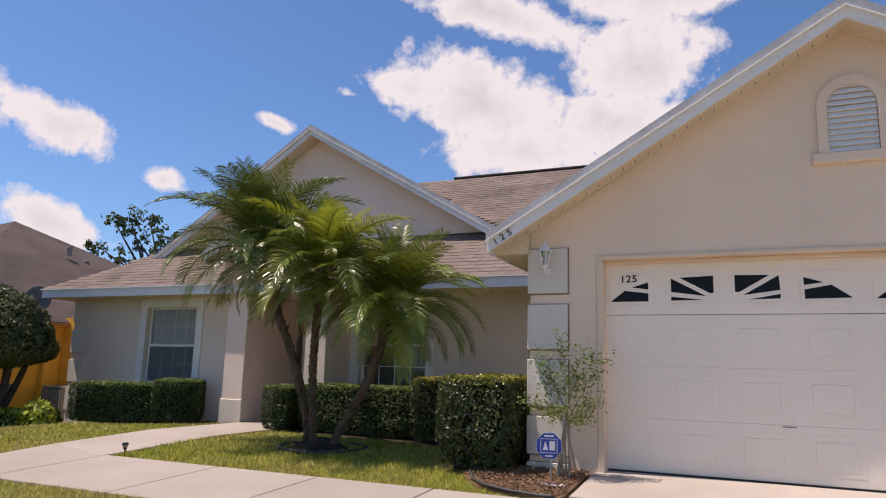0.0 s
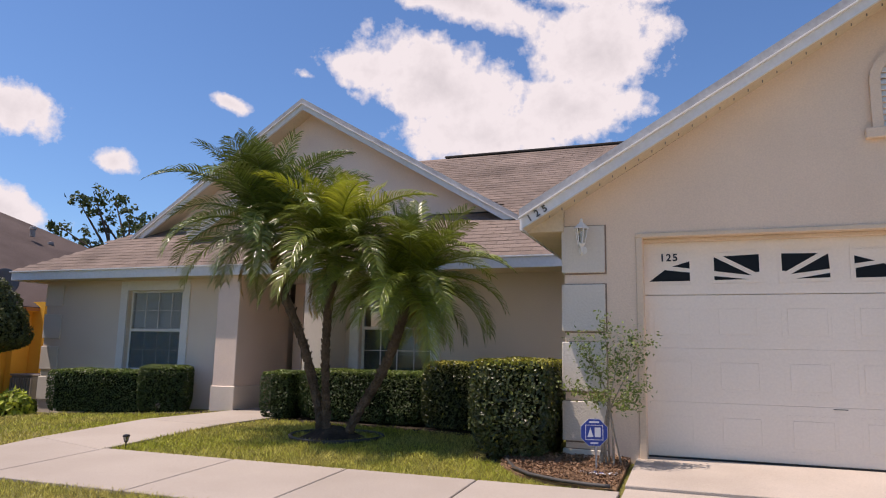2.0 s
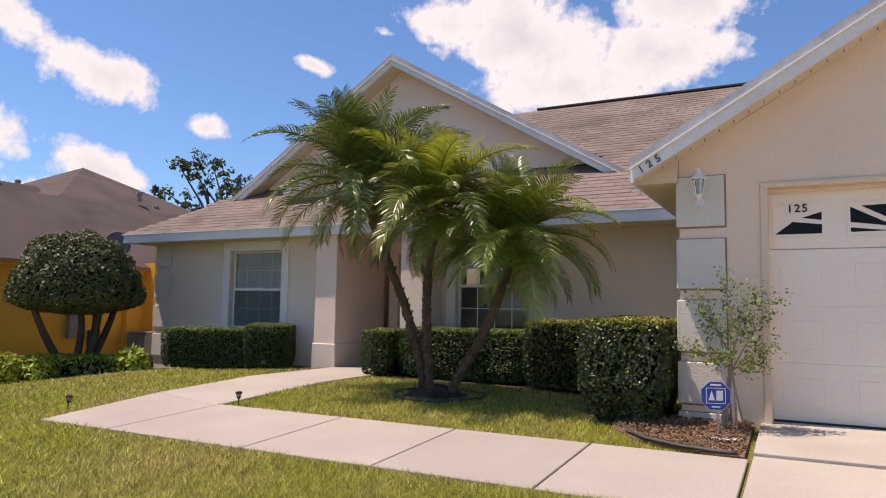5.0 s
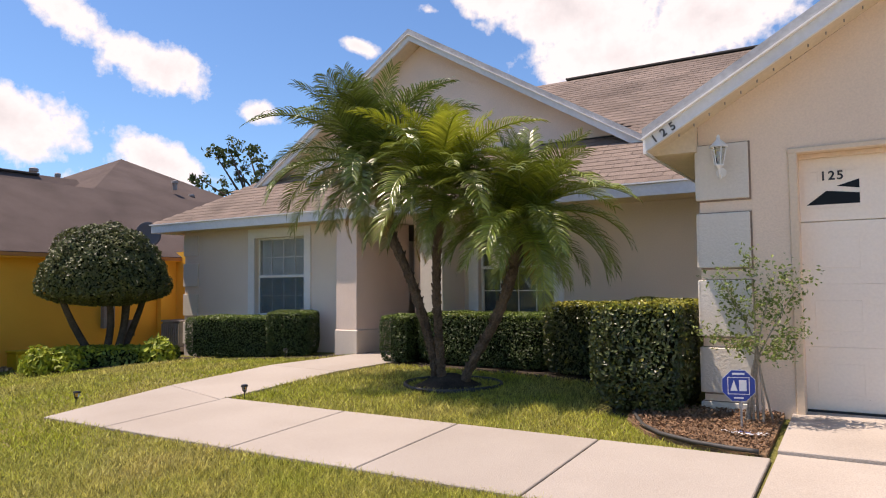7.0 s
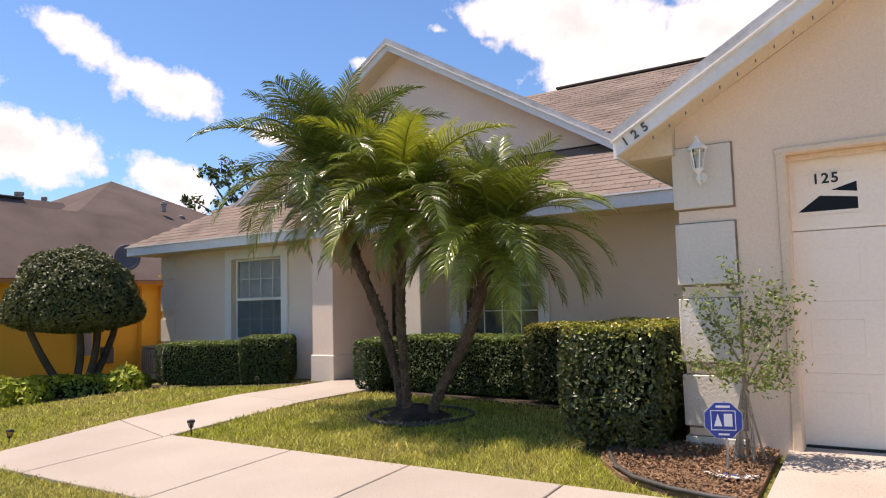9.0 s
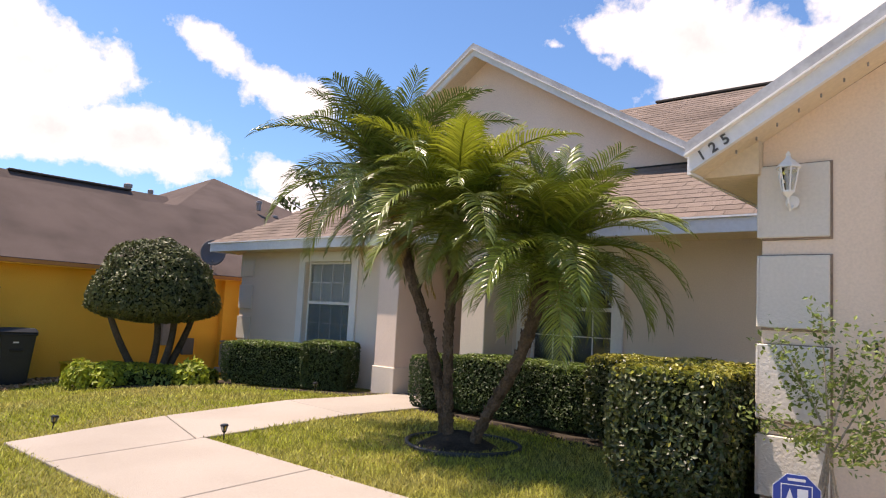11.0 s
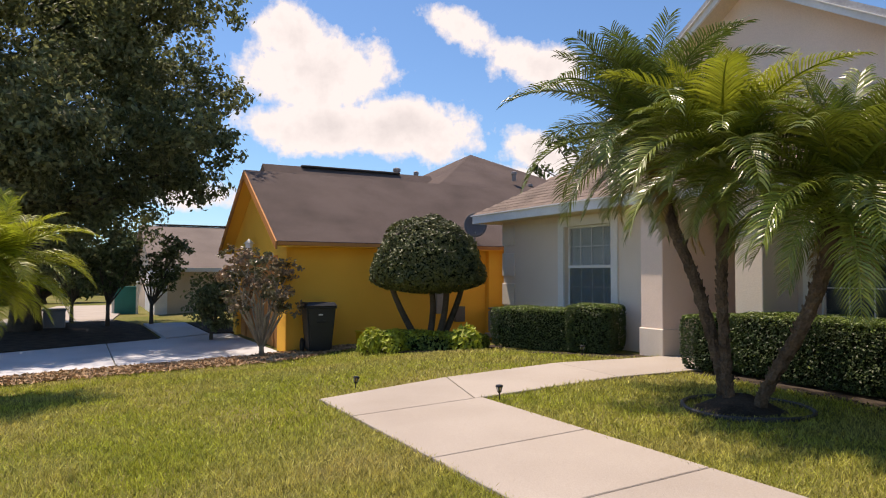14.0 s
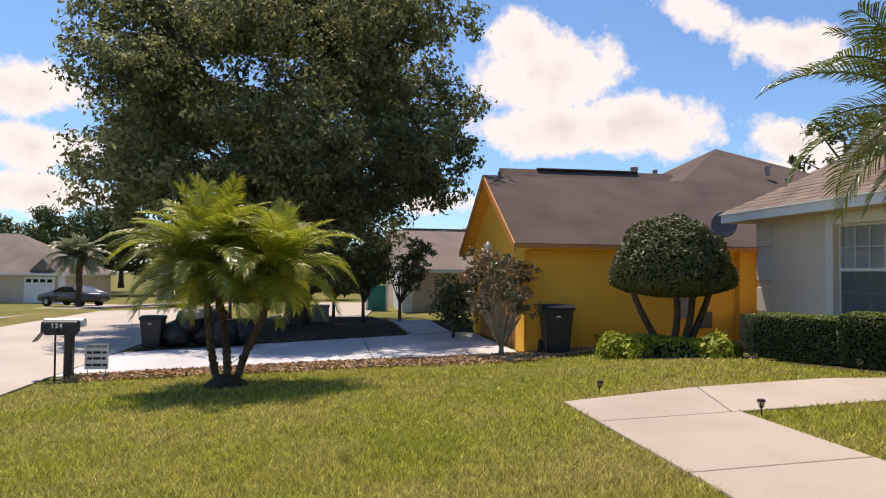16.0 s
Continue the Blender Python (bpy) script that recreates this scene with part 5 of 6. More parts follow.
bl = [((-19.3 + rr.uniform(-1.7, 1.7), 18.2 + rr.uniform(-1.6, 1.6), rr.uniform(3.8, 6.9)), rr.uniform(0.35, 0.6)) for _ in range(30)]
tree("backyard_tree", (-19.3, 18.2, 0.3), bl, 0.16, FAR_LEAF, "airy tree behind the house roof", 71, 110, trunk_r=0.16, fork=3.2)

# sapling by the garage
sap = thing("sapling", (-1.72, 7.0, 0.44), "young pale-stemmed sapling with small light green leaves", "sapling")
rr = random.Random(12)
r = np.random.default_rng(13)
lp = []
for a, tip in enumerate([(-1.98, 6.95, 1.62), (-1.74, 6.92, 1.80), (-1.55, 6.95, 1.66), (-2.06, 6.85, 1.18), (-1.42, 6.88, 1.20), (-1.80, 6.80, 1.08), (-1.62, 7.05, 1.45), (-1.36, 6.98, 1.60), (-1.9, 7.0, 1.42), (-1.50, 6.82, 1.04)]):
    b0 = Vector((-1.72 + rr.uniform(-0.11, 0.11), 7.0 + rr.uniform(-0.06, 0.06), 0.42))
    t0 = Vector(tip)
    kink = Vector((-1.71, 6.98, 0.95 + 0.2 * rr.random()))
    part("stem", tube(bmesh.new(), [b0, b0.lerp(kink, 0.6) + Vector((rr.uniform(-0.02, 0.02), 0, 0)), kink, t0.lerp(kink, 0.45) + Vector((0, 0, 0.03)), t0], [0.010, 0.008, 0.007, 0.005, 0.003], 6), PALE_BARK, sap)
    k = 190
    f = r.uniform(0.0, 1.0, k) ** 0.6 * 0.75 + 0.33
    base = np.array(kink)[None] * (1 - f[:, None]) + np.array(t0)[None] * f[:, None]
    lp.append(base + r.normal(size=(k, 3)) * np.array([0.06, 0.06, 0.045]))
lp = np.concatenate(lp)
part("foliage", leaves("foliage", lp, 0.038, SAPLING_LEAF, r, out=np.tile([0, -0.2, 0.8], (len(lp), 1)), aspect=0.5, droop=0.3), SAPLING_LEAF, sap)


# ---- the yellow neighbour house ----
yh = thing("house", (-17.6, 10, 0.1), "yellow stucco neighbour house with dark shingle roof and orange trim", "house")
YX, YY = -14.8, 6.17
part("wall", boxed(YX - 0.2, YX, YY, 13.0, -0.2, 2.45), YELLOW, yh, "yellow stucco side wall in shade")
gw = bmesh.new()
front_slab(gw, [(-20.4, -0.2), (-19.9, -0.2), (-19.9, 2.05), (-15.6, 2.05), (-15.6, -0.2), (YX - 0.201, -0.2), (YX - 0.201, 2.38), (-17.6, 4.0), (-20.4, 2.38)], YY, YY + 0.2)
part("wall", gw, YELLOW, yh, "sunlit yellow front gable wall")
part("wall", boxed(-20.4, -20.2, YY + 0.2, 13.0, -0.2, 2.45), YELLOW, yh)
ydoor = part("garage_door", boxed(-19.9, -15.6, YY + 0.12, YY + 0.16, -0.1, 2.05), ORANGE, yh, "closed orange-brown garage door")
for i in range(4):
    for k in range(6):
        part("panel", boxed(-19.8 + 0.71 * k, -19.22 + 0.71 * k, YY + 0.105, YY + 0.12, 0.0 + 0.51 * i, 0.42 + 0.51 * i, bevel=0.006), ORANGE, ydoor)
part("pilaster", boxed(YX - 0.5, YX + 0.03, YY - 0.04, YY - 0.001, -0.2, 2.2, bevel=0.01), YELLOW, yh, "yellow corner band")
part("pilaster", boxed(YX + 0.001, YX + 0.16, 10.9, 11.3, -0.2, 2.3, bevel=0.01), YELLOW, yh)
part("pilaster", boxed(-14.799, -14.3, 11.3, 13.0, -0.2, 2.42), YELLOW, yh, "yellow projecting wall bay")
yr = bmesh.new()
for side in (-1, 1):
    ex, ez = -17.6 + side * 3.15, 2.30
    thick_face(yr, [(-17.6, 5.85, 4.13), (ex, 5.85, ez), (ex, 16, ez), (-17.6, 16, 4.13)], 0.08)
yroof = part("roof", yr, SHINGLE_GREY, yh, "dark grey-brown shingle gable roof")
hip = bmesh.new()
pk, e0 = (-21.4, 14.3, 5.78), 2.30
a, b, c, d = (-28.4, 8.0, e0), (-14.452, 8.0, e0), (-14.452, 20.6, e0), (-28.4, 20.6, e0)
vs = [hip.verts.new(v) for v in (a, b, c, d)]
top_v = hip.verts.new(pk)
hip.faces.new(vs[::-1])
for i in range(4):
    hip.faces.new((vs[i], vs[(i + 1) % 4], top_v))
part("roof", hip, SHINGLE_GREY, yh, "dark grey-brown shingle hip roof")
back = bmesh.new()
slab(back, [(-24.5, 6.9, 2.3), (-17.4, 6.9, 2.3), (-20.3, 6.9, 4.74)], [(-24.5, 12.2, 2.3), (-17.4, 12.2, 2.3), (-20.3, 12.2, 4.74)])
part("roof", back, SHINGLE_GREY, yh)
part("ridge_vent", boxed(-20.42, -20.18, 8.0, 11.1, 4.71, 4.775, bevel=0.02), FLASHING, yh, "black ridge vent")
for side in (-1, 1):
    ex, ez = -17.6 + side * 3.15, 2.30
    bm = bmesh.new()
    front_slab(bm, [(-17.6, 4.12), (ex, ez - 0.01), (ex, ez - 0.17), (-17.6, 3.93)], 5.82, 5.86)
    part("fascia", bm, ORANGE, yh, "orange rake board")
    bm = bmesh.new()
    front_slab(bm, [(-17.6, 4.03), (ex, ez - 0.10), (ex, ez - 0.125), (-17.6, 4.005)], 5.861, YY - 0.001)
    part("soffit", bm, YELLOW, yh, "yellow painted soffit under the rake")
part("fascia", boxed(-14.47, -14.44, 5.86, 13.5, 2.215, 2.285), ORANGE, yh, "orange eave board")
part("soffit", boxed(YX + 0.001, -14.471, 5.9, 13.5, 2.19, 2.21), YELLOW, yh)
for x, y, z, h, rad in ((-20.9, 11.3, 4.2, 0.80, 0.09), (-20.9, 11.98, 4.2, 0.74, 0.06)):
    pv = part("vent_pipe", lathe(bmesh.new(), [(rad * 1.3, 0), (rad, 0.05), (rad, h - 0.1), (rad * 1.35, h - 0.09), (rad * 1.35, h), (rad * 0.6, h + 0.03)], 12, (x, y, z)), VENT, yh, "grey roof vent pipe")
for y, z in ((14.9, 4.4), (14.3, 4.75)):
    part("vent_pipe", lathe(bmesh.new(), [(0.07, 0), (0.07, 0.2), (0.10, 0.21), (0.09, 0.28), (0.02, 0.3)], 12, (-18.7, y, z - 0.2)), VENT, yh, "grey roof vent cap")
meter = part("meter_box", boxed(YX + 0.001, YX + 0.13, 9.55, 9.8, 0.75, 1.25, bevel=0.01), VENT, yh, "grey electric meter box")
part("dial", lathe(bmesh.new(), [(0.08, 0), (0.08, 0.05), (0.04, 0.06)], 14, (YX + 0.07, 9.67, 1.25)), METAL, meter)
part("meter_box", boxed(YX + 0.001, YX + 0.10, 10.05, 10.3, 0.55, 0.9, bevel=0.01), DISH, yh)
part("conduit", tube(bmesh.new(), [(YX + 0.03, 9.67, 1.3), (YX + 0.03, 9.67, 2.13)], [0.02, 0.02], 8), VENT, yh)

dish = thing("satellite_dish", (-14.95, 10.5, 2.1), "grey satellite dish on the neighbour's eave", "satellite dish")
dm = lathe(bmesh.new(), [(0.01, 0.0), (0.12, 0.012), (0.22, 0.04), (0.29, 0.075), (0.285, 0.085), (0.21, 0.052), (0.11, 0.024), (0.01, 0.012)], 24)
dm.transform(Matrix.Translation((-14.55, 10.48, 2.76)) @ pose(0, 0, 0, 72, 0, 60) @ Matrix.Diagonal((0.92, 1.05, 1, 1)))
part("reflector", dm, DISH, dish, smooth=True)
part("mast", tube(bmesh.new(), [(-14.62, 10.5, 2.2), (-14.62, 10.5, 2.6), (-14.56, 10.48, 2.76)], [0.022, 0.022, 0.02], 8), VENT, dish)
part("feed_arm", tube(bmesh.new(), [(-14.56, 10.48, 2.58), (-14.25, 10.3, 2.6)], [0.012, 0.012], 6), VENT, dish)


yl = thing("wall_lantern", (-17.7, 6.1, 2.1), "small white wall lantern over the neighbour's garage door", "wall lamp")
part("arm", tube(bmesh.new(), [(-17.7, 6.17, 2.12), (-17.7, 6.05, 2.08), (-17.7, 6.0, 2.14)], [0.018] * 3, 6), WHITE, yl)
part("body", lathe(bmesh.new(), [(0.04, 2.14), (0.055, 2.16), (0.10, 2.36)], 6, (-17.7, 6.0, 0)), SIGN_WHITE, yl, "frosted lantern glass")
part("roof", lathe(bmesh.new(), [(0.13, 2.361), (0.12, 2.38), (0.05, 2.44), (0.01, 2.48)], 6, (-17.7, 6.0, 0)), WHITE, yl)


# ---- bins, boxes ----
def wheelie_bin(at, turn, label, mat=BIN):
    b = thing("wheeled_bin", (0, 0, 0), label, "bin", "wheeled refuse bins")
    body = bmesh.new()
    lo, hi = [(-0.22, -0.24), (0.22, -0.24), (0.22, 0.24), (-0.22, 0.24)], [(-0.29, -0.32), (0.29, -0.32), (0.29, 0.32), (-0.29, 0.32)]
    slab(body, [(x, y, 0.04) for x, y in lo], [(x, y, 0.93) for x, y in hi])
    bmesh.ops.bevel(body, geom=list(body.edges), offset=0.035, segments=2, affect="EDGES")
    part("body", body, mat, b)
    part("rim", boxed(-0.305, 0.305, -0.335, 0.335, 0.89, 0.935, bevel=0.012), mat, b)
    lid = bmesh.new()
    slab(lid, [(-0.32, -0.35, 0.937), (0.32, -0.35, 0.937), (0.32, 0.36, 0.937), (-0.32, 0.36, 0.937)], [(-0.26, -0.28, 1.02), (0.26, -0.28, 1.02), (0.26, 0.33, 1.0), (-0.26, 0.33, 1.0)])
    bmesh.ops.bevel(lid, geom=list(lid.edges), offset=0.015, segments=1, affect="EDGES")
    part("lid", lid, mat, b)
    part("handle", tube(bmesh.new(), [(-0.22, 0.37, 0.9), (-0.2, 0.42, 0.93), (0.2, 0.42, 0.93), (0.22, 0.37, 0.9)], [0.016] * 4, 8), mat, b)
    for sx in (-1, 1):
        w = lathe(bmesh.new(), [(0.13, -0.025), (0.14, -0.015), (0.14, 0.015), (0.13, 0.025)], 18)
        w.transform(Matrix.Translation((0.27 * sx, 0.25, 0.14)) @ pose(0, 0, 0, 0, 90, 0))
        part("wheel", w, TYRE, b)
    part("bar", boxed(-0.1, 0.1, -0.315, -0.275, 0.62, 0.65, bevel=0.005), BLACK, b)
    part("sticker", boxed(-0.06, 0.02, -0.312, -0.298, 0.76, 0.785), SIGN_WHITE, b, "small pale label")
    b.matrix_basis = Matrix.Translation(at) @ pose(0, 0, 0, 0, 0, turn)
    return b


wheelie_bin((-14.25, 6.65, float(ground_z(-14.25, 6.65))), 85, "black wheeled refuse bin against the yellow wall")
wheelie_bin((-17.1, -1.75, -0.09), 90, "dark wheeled refuse bin by the driveway").scale = (0.80, 0.80, 0.74)
box_y = thing("plastic_box", (-14.3, 7.75, 0.06), "yellow plastic storage box by the wall", "box")
part("body", boxed(-14.5, -14.15, 7.55, 7.98, 0.06, 0.42, bevel=0.02), YELLOW_PLASTIC, box_y)
part("lid", boxed(-14.52, -14.13, 7.53, 8.0, 0.421, 0.46, bevel=0.01), YELLOW_PLASTIC, box_y)

ac = thing("air_conditioner", (-14.1, 11.1, 0.25), "grey outdoor air-conditioning unit between the houses", "air conditioner")
part("base", boxed(-14.5, -13.75, 10.7, 11.5, 0.2, 0.30, bevel=0.01), CONCRETE, ac)
part("body", boxed(-14.42, -13.82, 10.77, 11.42, 0.302, 0.84, bevel=0.02), AC_MESH, ac)
for k in range(9):
    part("louvre", boxed(-14.41 + 0.07 * k, -14.39 + 0.07 * k, 10.745, 10.769, 0.34, 0.80), VENT, ac)
part("top", boxed(-14.44, -13.80, 10.75, 11.44, 0.841, 0.88, bevel=0.01), VENT, ac)


# ---- small things by the house ----
lan = thing("wall_lantern", (-1.99, 7.28, 2.5), "white carriage-style wall lantern on the garage corner", "wall lamp")
part("back_plate", lathe(bmesh.new(), [(0.005, 0), (0.05, 0.006), (0.055, 0.02), (0.03, 0.024)], 14), WHITE, lan)
lan.children[-1].matrix_basis = Matrix.Translation((-1.99, 7.288, 2.50)) @ pose(0, 0, 0, 90, 0, 0)
part("arm", tube(bmesh.new(), [(-1.99, 7.27, 2.47), (-1.99, 7.20, 2.43), (-1.99, 7.15, 2.47), (-1.99, 7.14, 2.54)], [0.012] * 4, 8), WHITE, lan)
LX, LY = -1.99, 7.14
part("base", lathe(bmesh.new(), [(0.012, 2.52), (0.03, 2.54), (0.05, 2.56), (0.05, 2.575)], 6, (LX, LY, 0)), WHITE, lan)
for k in range(6):
    a = math.pi / 3 * k
    part("post", tube(bmesh.new(), [(LX + 0.045 * math.cos(a), LY + 0.045 * math.sin(a), 2.575), (LX + 0.078 * math.cos(a), LY + 0.078 * math.sin(a), 2.76)], [0.007, 0.007], 5), WHITE, lan)
part("glass", lathe(bmesh.new(), [(0.038, 2.577), (0.07, 2.758)], 6, (LX, LY, 0)), GLASS, lan, "clear bevelled lantern glass")
part("bulb", lathe(bmesh.new(), [(0.012, 2.58), (0.014, 2.63), (0.028, 2.67), (0.02, 2.71), (0.004, 2.725)], 10, (LX, LY, 0)), SIGN_WHITE, lan)
part("roof", lathe(bmesh.new(), [(0.10, 2.76), (0.095, 2.775), (0.05, 2.82), (0.03, 2.835), (0.018, 2.86), (0.022, 2.875), (0.006, 2.90)], 6, (LX, LY, 0)), WHITE, lan, "white peaked lantern cap")

lan.scale = (0.8, 0.8, 0.8)
lan.location.z += 0.04

sign = thing("yard_sign", (-1.81, 6.73, 0.4), "blue octagonal security sign on a metal stake", "sign")
tilt = pose(-1.82, 6.72, 0.77, 90, 0, 16)
oct8 = [(0.128 * math.cos(math.pi / 8 + math.pi / 4 * k), 0.128 * math.sin(math.pi / 8 + math.pi / 4 * k)) for k in range(8)]


def on_sign(name, poly, z0, z1, mat, label=""):
    bm = slab(bmesh.new(), [(x, y, z0) for x, y in poly], [(x, y, z1) for x, y in poly])
    bm.transform(tilt)
    return part(name, bm, mat, sign, label)


on_sign("rim", [(1.03 * x, 1.03 * y) for x, y in oct8], -0.003, 0.0, SIGN_WHITE)
on_sign("plate", oct8, 0.0005, 0.004, BLUE, "blue octagonal plate")
for a, b, c, d in ((-0.08, 0.08, 0.062, 0.067), (-0.08, 0.08, -0.067, -0.062), (-0.08, -0.075, -0.062, 0.062), (0.075, 0.08, -0.062, 0.062), (-0.045, 0.045, 0.085, 0.10), (-0.035, 0.035, -0.10, -0.088)):
    on_sign("mark", [(a, c), (b, c), (b, d), (a, d)], 0.0045, 0.0055, SIGN_WHITE)
on_sign("mark", [(-0.06, -0.04), (-0.008, -0.04), (-0.034, 0.045)], 0.0045, 0.0055, SIGN_WHITE)
on_sign("mark", [(0.004, -0.04), (0.058, -0.04), (0.058, 0.045), (0.004, 0.045)], 0.0045, 0.0055, SIGN_WHITE)
part("stake", tube(bmesh.new(), [(-1.805, 6.73, 0.36), (-1.81, 6.732, 0.90)], [0.009, 0.009], 8), METAL, sign)
part("collar", tube(bmesh.new(), [(-1.808, 6.731, 0.60), (-1.808, 6.731, 0.64)], [0.014, 0.014], 8), METAL, sign)
gzs = float(ground_z(-1.78, 6.55))
flat = thing("fallen_sign", (-1.78, 6.6, gzs + 0.045), "white and blue plastic sign lying in the mulch", "sign")
part("plate", plan_slab(bmesh.new(), [(-1.95, 6.60), (-1.80, 6.50), (-1.62, 6.55), (-1.60, 6.64), (-1.85, 6.68)], gzs + 0.05, gzs + 0.056), SIGN_WHITE, flat)
part("mark", plan_slab(bmesh.new(), [(-1.86, 6.60), (-1.72, 6.555), (-1.68, 6.575), (-1.82, 6.63)], gzs + 0.0565, gzs + 0.058), BLUE, flat)

edge = bmesh.new()
arc = [(-2.70, 6.98), (-2.66, 6.80), (-2.52, 6.52), (-2.33, 6.32), (-2.05, 6.18), (-1.78, 6.12), (-1.55, 6.105)]
pts = []
for (x0, y0), (x1, y1) in zip(arc, arc[1:]):
    for f in np.linspace(0, 1, 5)[:-1]:
        x, y = x0 + (x1 - x0) * f, y0 + (y1 - y0) * f
        pts.append((x, y, float(ground_z(x, y)) + 0.055))
tube(edge, pts, [0.017] * len(pts), 8)
solid("lawn_edging", edge, EDGING, "black plastic edging along the mulch bed", "edging", smooth=True)


def path_light(x, y, lean):
    z = float(ground_z(x, y))
    ob = thing("path_light", (0, 0, 0), "small black solar path light on a stake", "garden lamp", "solar path lights")
    part("stake", tube(bmesh.new(), [(0, 0, -0.04), (0, 0, 0.13)], [0.008, 0.011], 8), BLACK, ob)
    part("collar", lathe(bmesh.new(), [(0.014, 0.12), (0.034, 0.145), (0.036, 0.155)], 12), BLACK, ob)
    part("lens", lathe(bmesh.new(), [(0.032, 0.1555), (0.047, 0.215)], 12), GLASS, ob, "clear ribbed lens")
    for k in range(6):
        a = math.pi / 3 * k
        part("rib", tube(bmesh.new(), [(0.034 * math.cos(a), 0.034 * math.sin(a), 0.155), (0.05 * math.cos(a), 0.05 * math.sin(a), 0.216)], [0.0035, 0.0035], 4), METAL, ob)
    part("cap", lathe(bmesh.new(), [(0.058, 0.216), (0.060, 0.225), (0.050, 0.245), (0.02, 0.252)], 14), BLACK, ob, "black solar cap")
    ob.matrix_basis = Matrix.Translation((x, y, z)) @ pose(0, 0, 0, lean, 0, 0) @ Matrix.Scale(0.66, 4)


for x, y, lean in ((-6.74, 6.18, 2), (-8.28, 5.2, -6), (-8.95, 9.05, 3)):
    path_light(x, y, lean)


# ---- street side ----
mb = thing("mailbox", (-12.6, -1.9, -0.06), "black mailbox with hanging open lid on a wooden post", "mailbox")
part("post", boxed(-12.66, -12.54, -1.96, -1.84, -0.15, 0.72, bevel=0.012), BLACK, mb, "square black post")
body = bmesh.new()
prof = [(-0.09, 0), (0.09, 0), (0.09, 0.11)] + [(0.09 * math.cos(a), 0.11 + 0.08 * math.sin(a)) for a in np.linspace(0.3, math.pi - 0.3, 7)] + [(-0.09, 0.11)]
slab(body, [(-12.6 + x, -2.30, 0.66 + z) for x, z in prof], [(-12.6 + x, -1.78, 0.66 + z) for x, z in prof])
part("body", body, BLACK, mb)
part("lid", slab(bmesh.new(), [(-12.69, -2.305, 0.66), (-12.51, -2.305, 0.66), (-12.51, -2.42, 0.52), (-12.69, -2.42, 0.52)], [(-12.69, -2.295, 0.655), (-12.51, -2.295, 0.655), (-12.51, -2.41, 0.512), (-12.69, -2.41, 0.512)]), BLACK, mb, "open mailbox lid hanging down")
part("shelf", boxed(-12.68, -12.52, -2.25, -1.8, 0.62, 0.658, bevel=0.004), BLACK, mb)
for i, ch in enumerate("124"):
    lettering(ch, 0.10, (-12.508, -2.13 + 0.062 * i, 0.765), SIGN_WHITE, "digit", mb, "white house number digit", rz=90, depth=0.002)
part("scroll", tube(bmesh.new(), [(-12.58, -1.97 - 0.05 * math.sin(a) - 0.05, 0.50 + 0.05 * math.cos(a)) for a in np.linspace(0, 5.2, 14)], [0.006] * 14, 5), SIGN_WHITE, mb)
rod = thing("stake", (-12.45, -2.05, -0.08), "thin black metal stake beside the mailbox", "stake")
part("pole", tube(bmesh.new(), [(-12.45, -2.05, -0.12), (-12.45, -2.06, 0.72)], [0.016, 0.016], 8), BLACK, rod)
mb2 = thing("mailbox", (-12.95, -1.85, -0.06), "white mailbox behind the black one", "mailbox")
body = bmesh.new()
slab(body, [(-12.95 + x, -2.40, 0.72 + 0.75 * z) for x, z in prof], [(-12.95 + x, -1.80, 0.72 + 0.75 * z) for x, z in prof])
part("body", body, SIGN_WHITE, mb2)
part("post", tube(bmesh.new(), [(-12.95, -2.08, -0.12), (-12.95, -2.08, 0.72)], [0.03, 0.03], 8), BLACK, mb2)
ohs = thing("yard_sign", (-12.75, -1.5, 0.0), "white hand-lettered yard sign leaning by the mailbox", "sign")
part("board", boxed(-12.76, -12.75, -1.72, -1.36, 0.05, 0.46), SIGN_WHITE, ohs)
lettering("OPEN HOUSE", 0.052, (-12.747, -1.54, 0.415), INK, "line", ohs, "dark lettering", rz=90, depth=0.0015)
for z, w in ((0.32, 0.30), (0.225, 0.28), (0.12, 0.32)):
    y = -1.54 - w / 2
    for f in (0.26, 0.42, 0.22):
        part("word", boxed(-12.749, -12.747, y, y + w * f, z - 0.02, z + 0.02), INK, ohs)
        y += w * (f + 0.05)
for y in (-1.68, -1.40):
    part("leg", tube(bmesh.new(), [(-12.765, y, -0.1), (-12.765, y, 0.4)], [0.006, 0.006], 5), METAL, ohs)


def rubbish_bag(at, size, seed, mat, label):
    bm = bmesh.new()
    bmesh.ops.create_icosphere(bm, subdivisions=3, radius=1)
    for v in bm.verts:
        k = 1 + 0.22 * noise.noise(v.co * 2.2 + Vector((seed, 0, 0))) + 0.08 * noise.noise(v.co * 6 + Vector((0, seed, 0)))
        v.co = Vector((v.co.x * size[0], v.co.y * size[1], max(v.co.z, -0.7) * size[2])) * k + Vector(at)
    solid("rubbish_bag", bm, mat, label, "rubbish bag", "rubbish heap by the street", smooth=True)


for k, (y, s, z) in enumerate(((-1.25, 0.34, 0.22), (-0.75, 0.38, 0.26), (-0.3, 0.36, 0.24), (0.15, 0.34, 0.22), (-1.0, 0.3, 0.52), (-0.5, 0.3, 0.55))):
    rubbish_bag((-17.2 - 0.25 * (k % 2), y, z - 0.02), (0.33, s, 0.34), k * 3.1, BLACK, "full black plastic rubbish bag")
rubbish_bag((-17.0, -0.85, 0.68), (0.18, 0.24, 0.13), 9.0, VENT, "pale crumpled bag on the rubbish heap")

ub = thing("utility_box", (-24.9, 1.75, -0.05), "grey-green utility box in the mulch", "utility box")
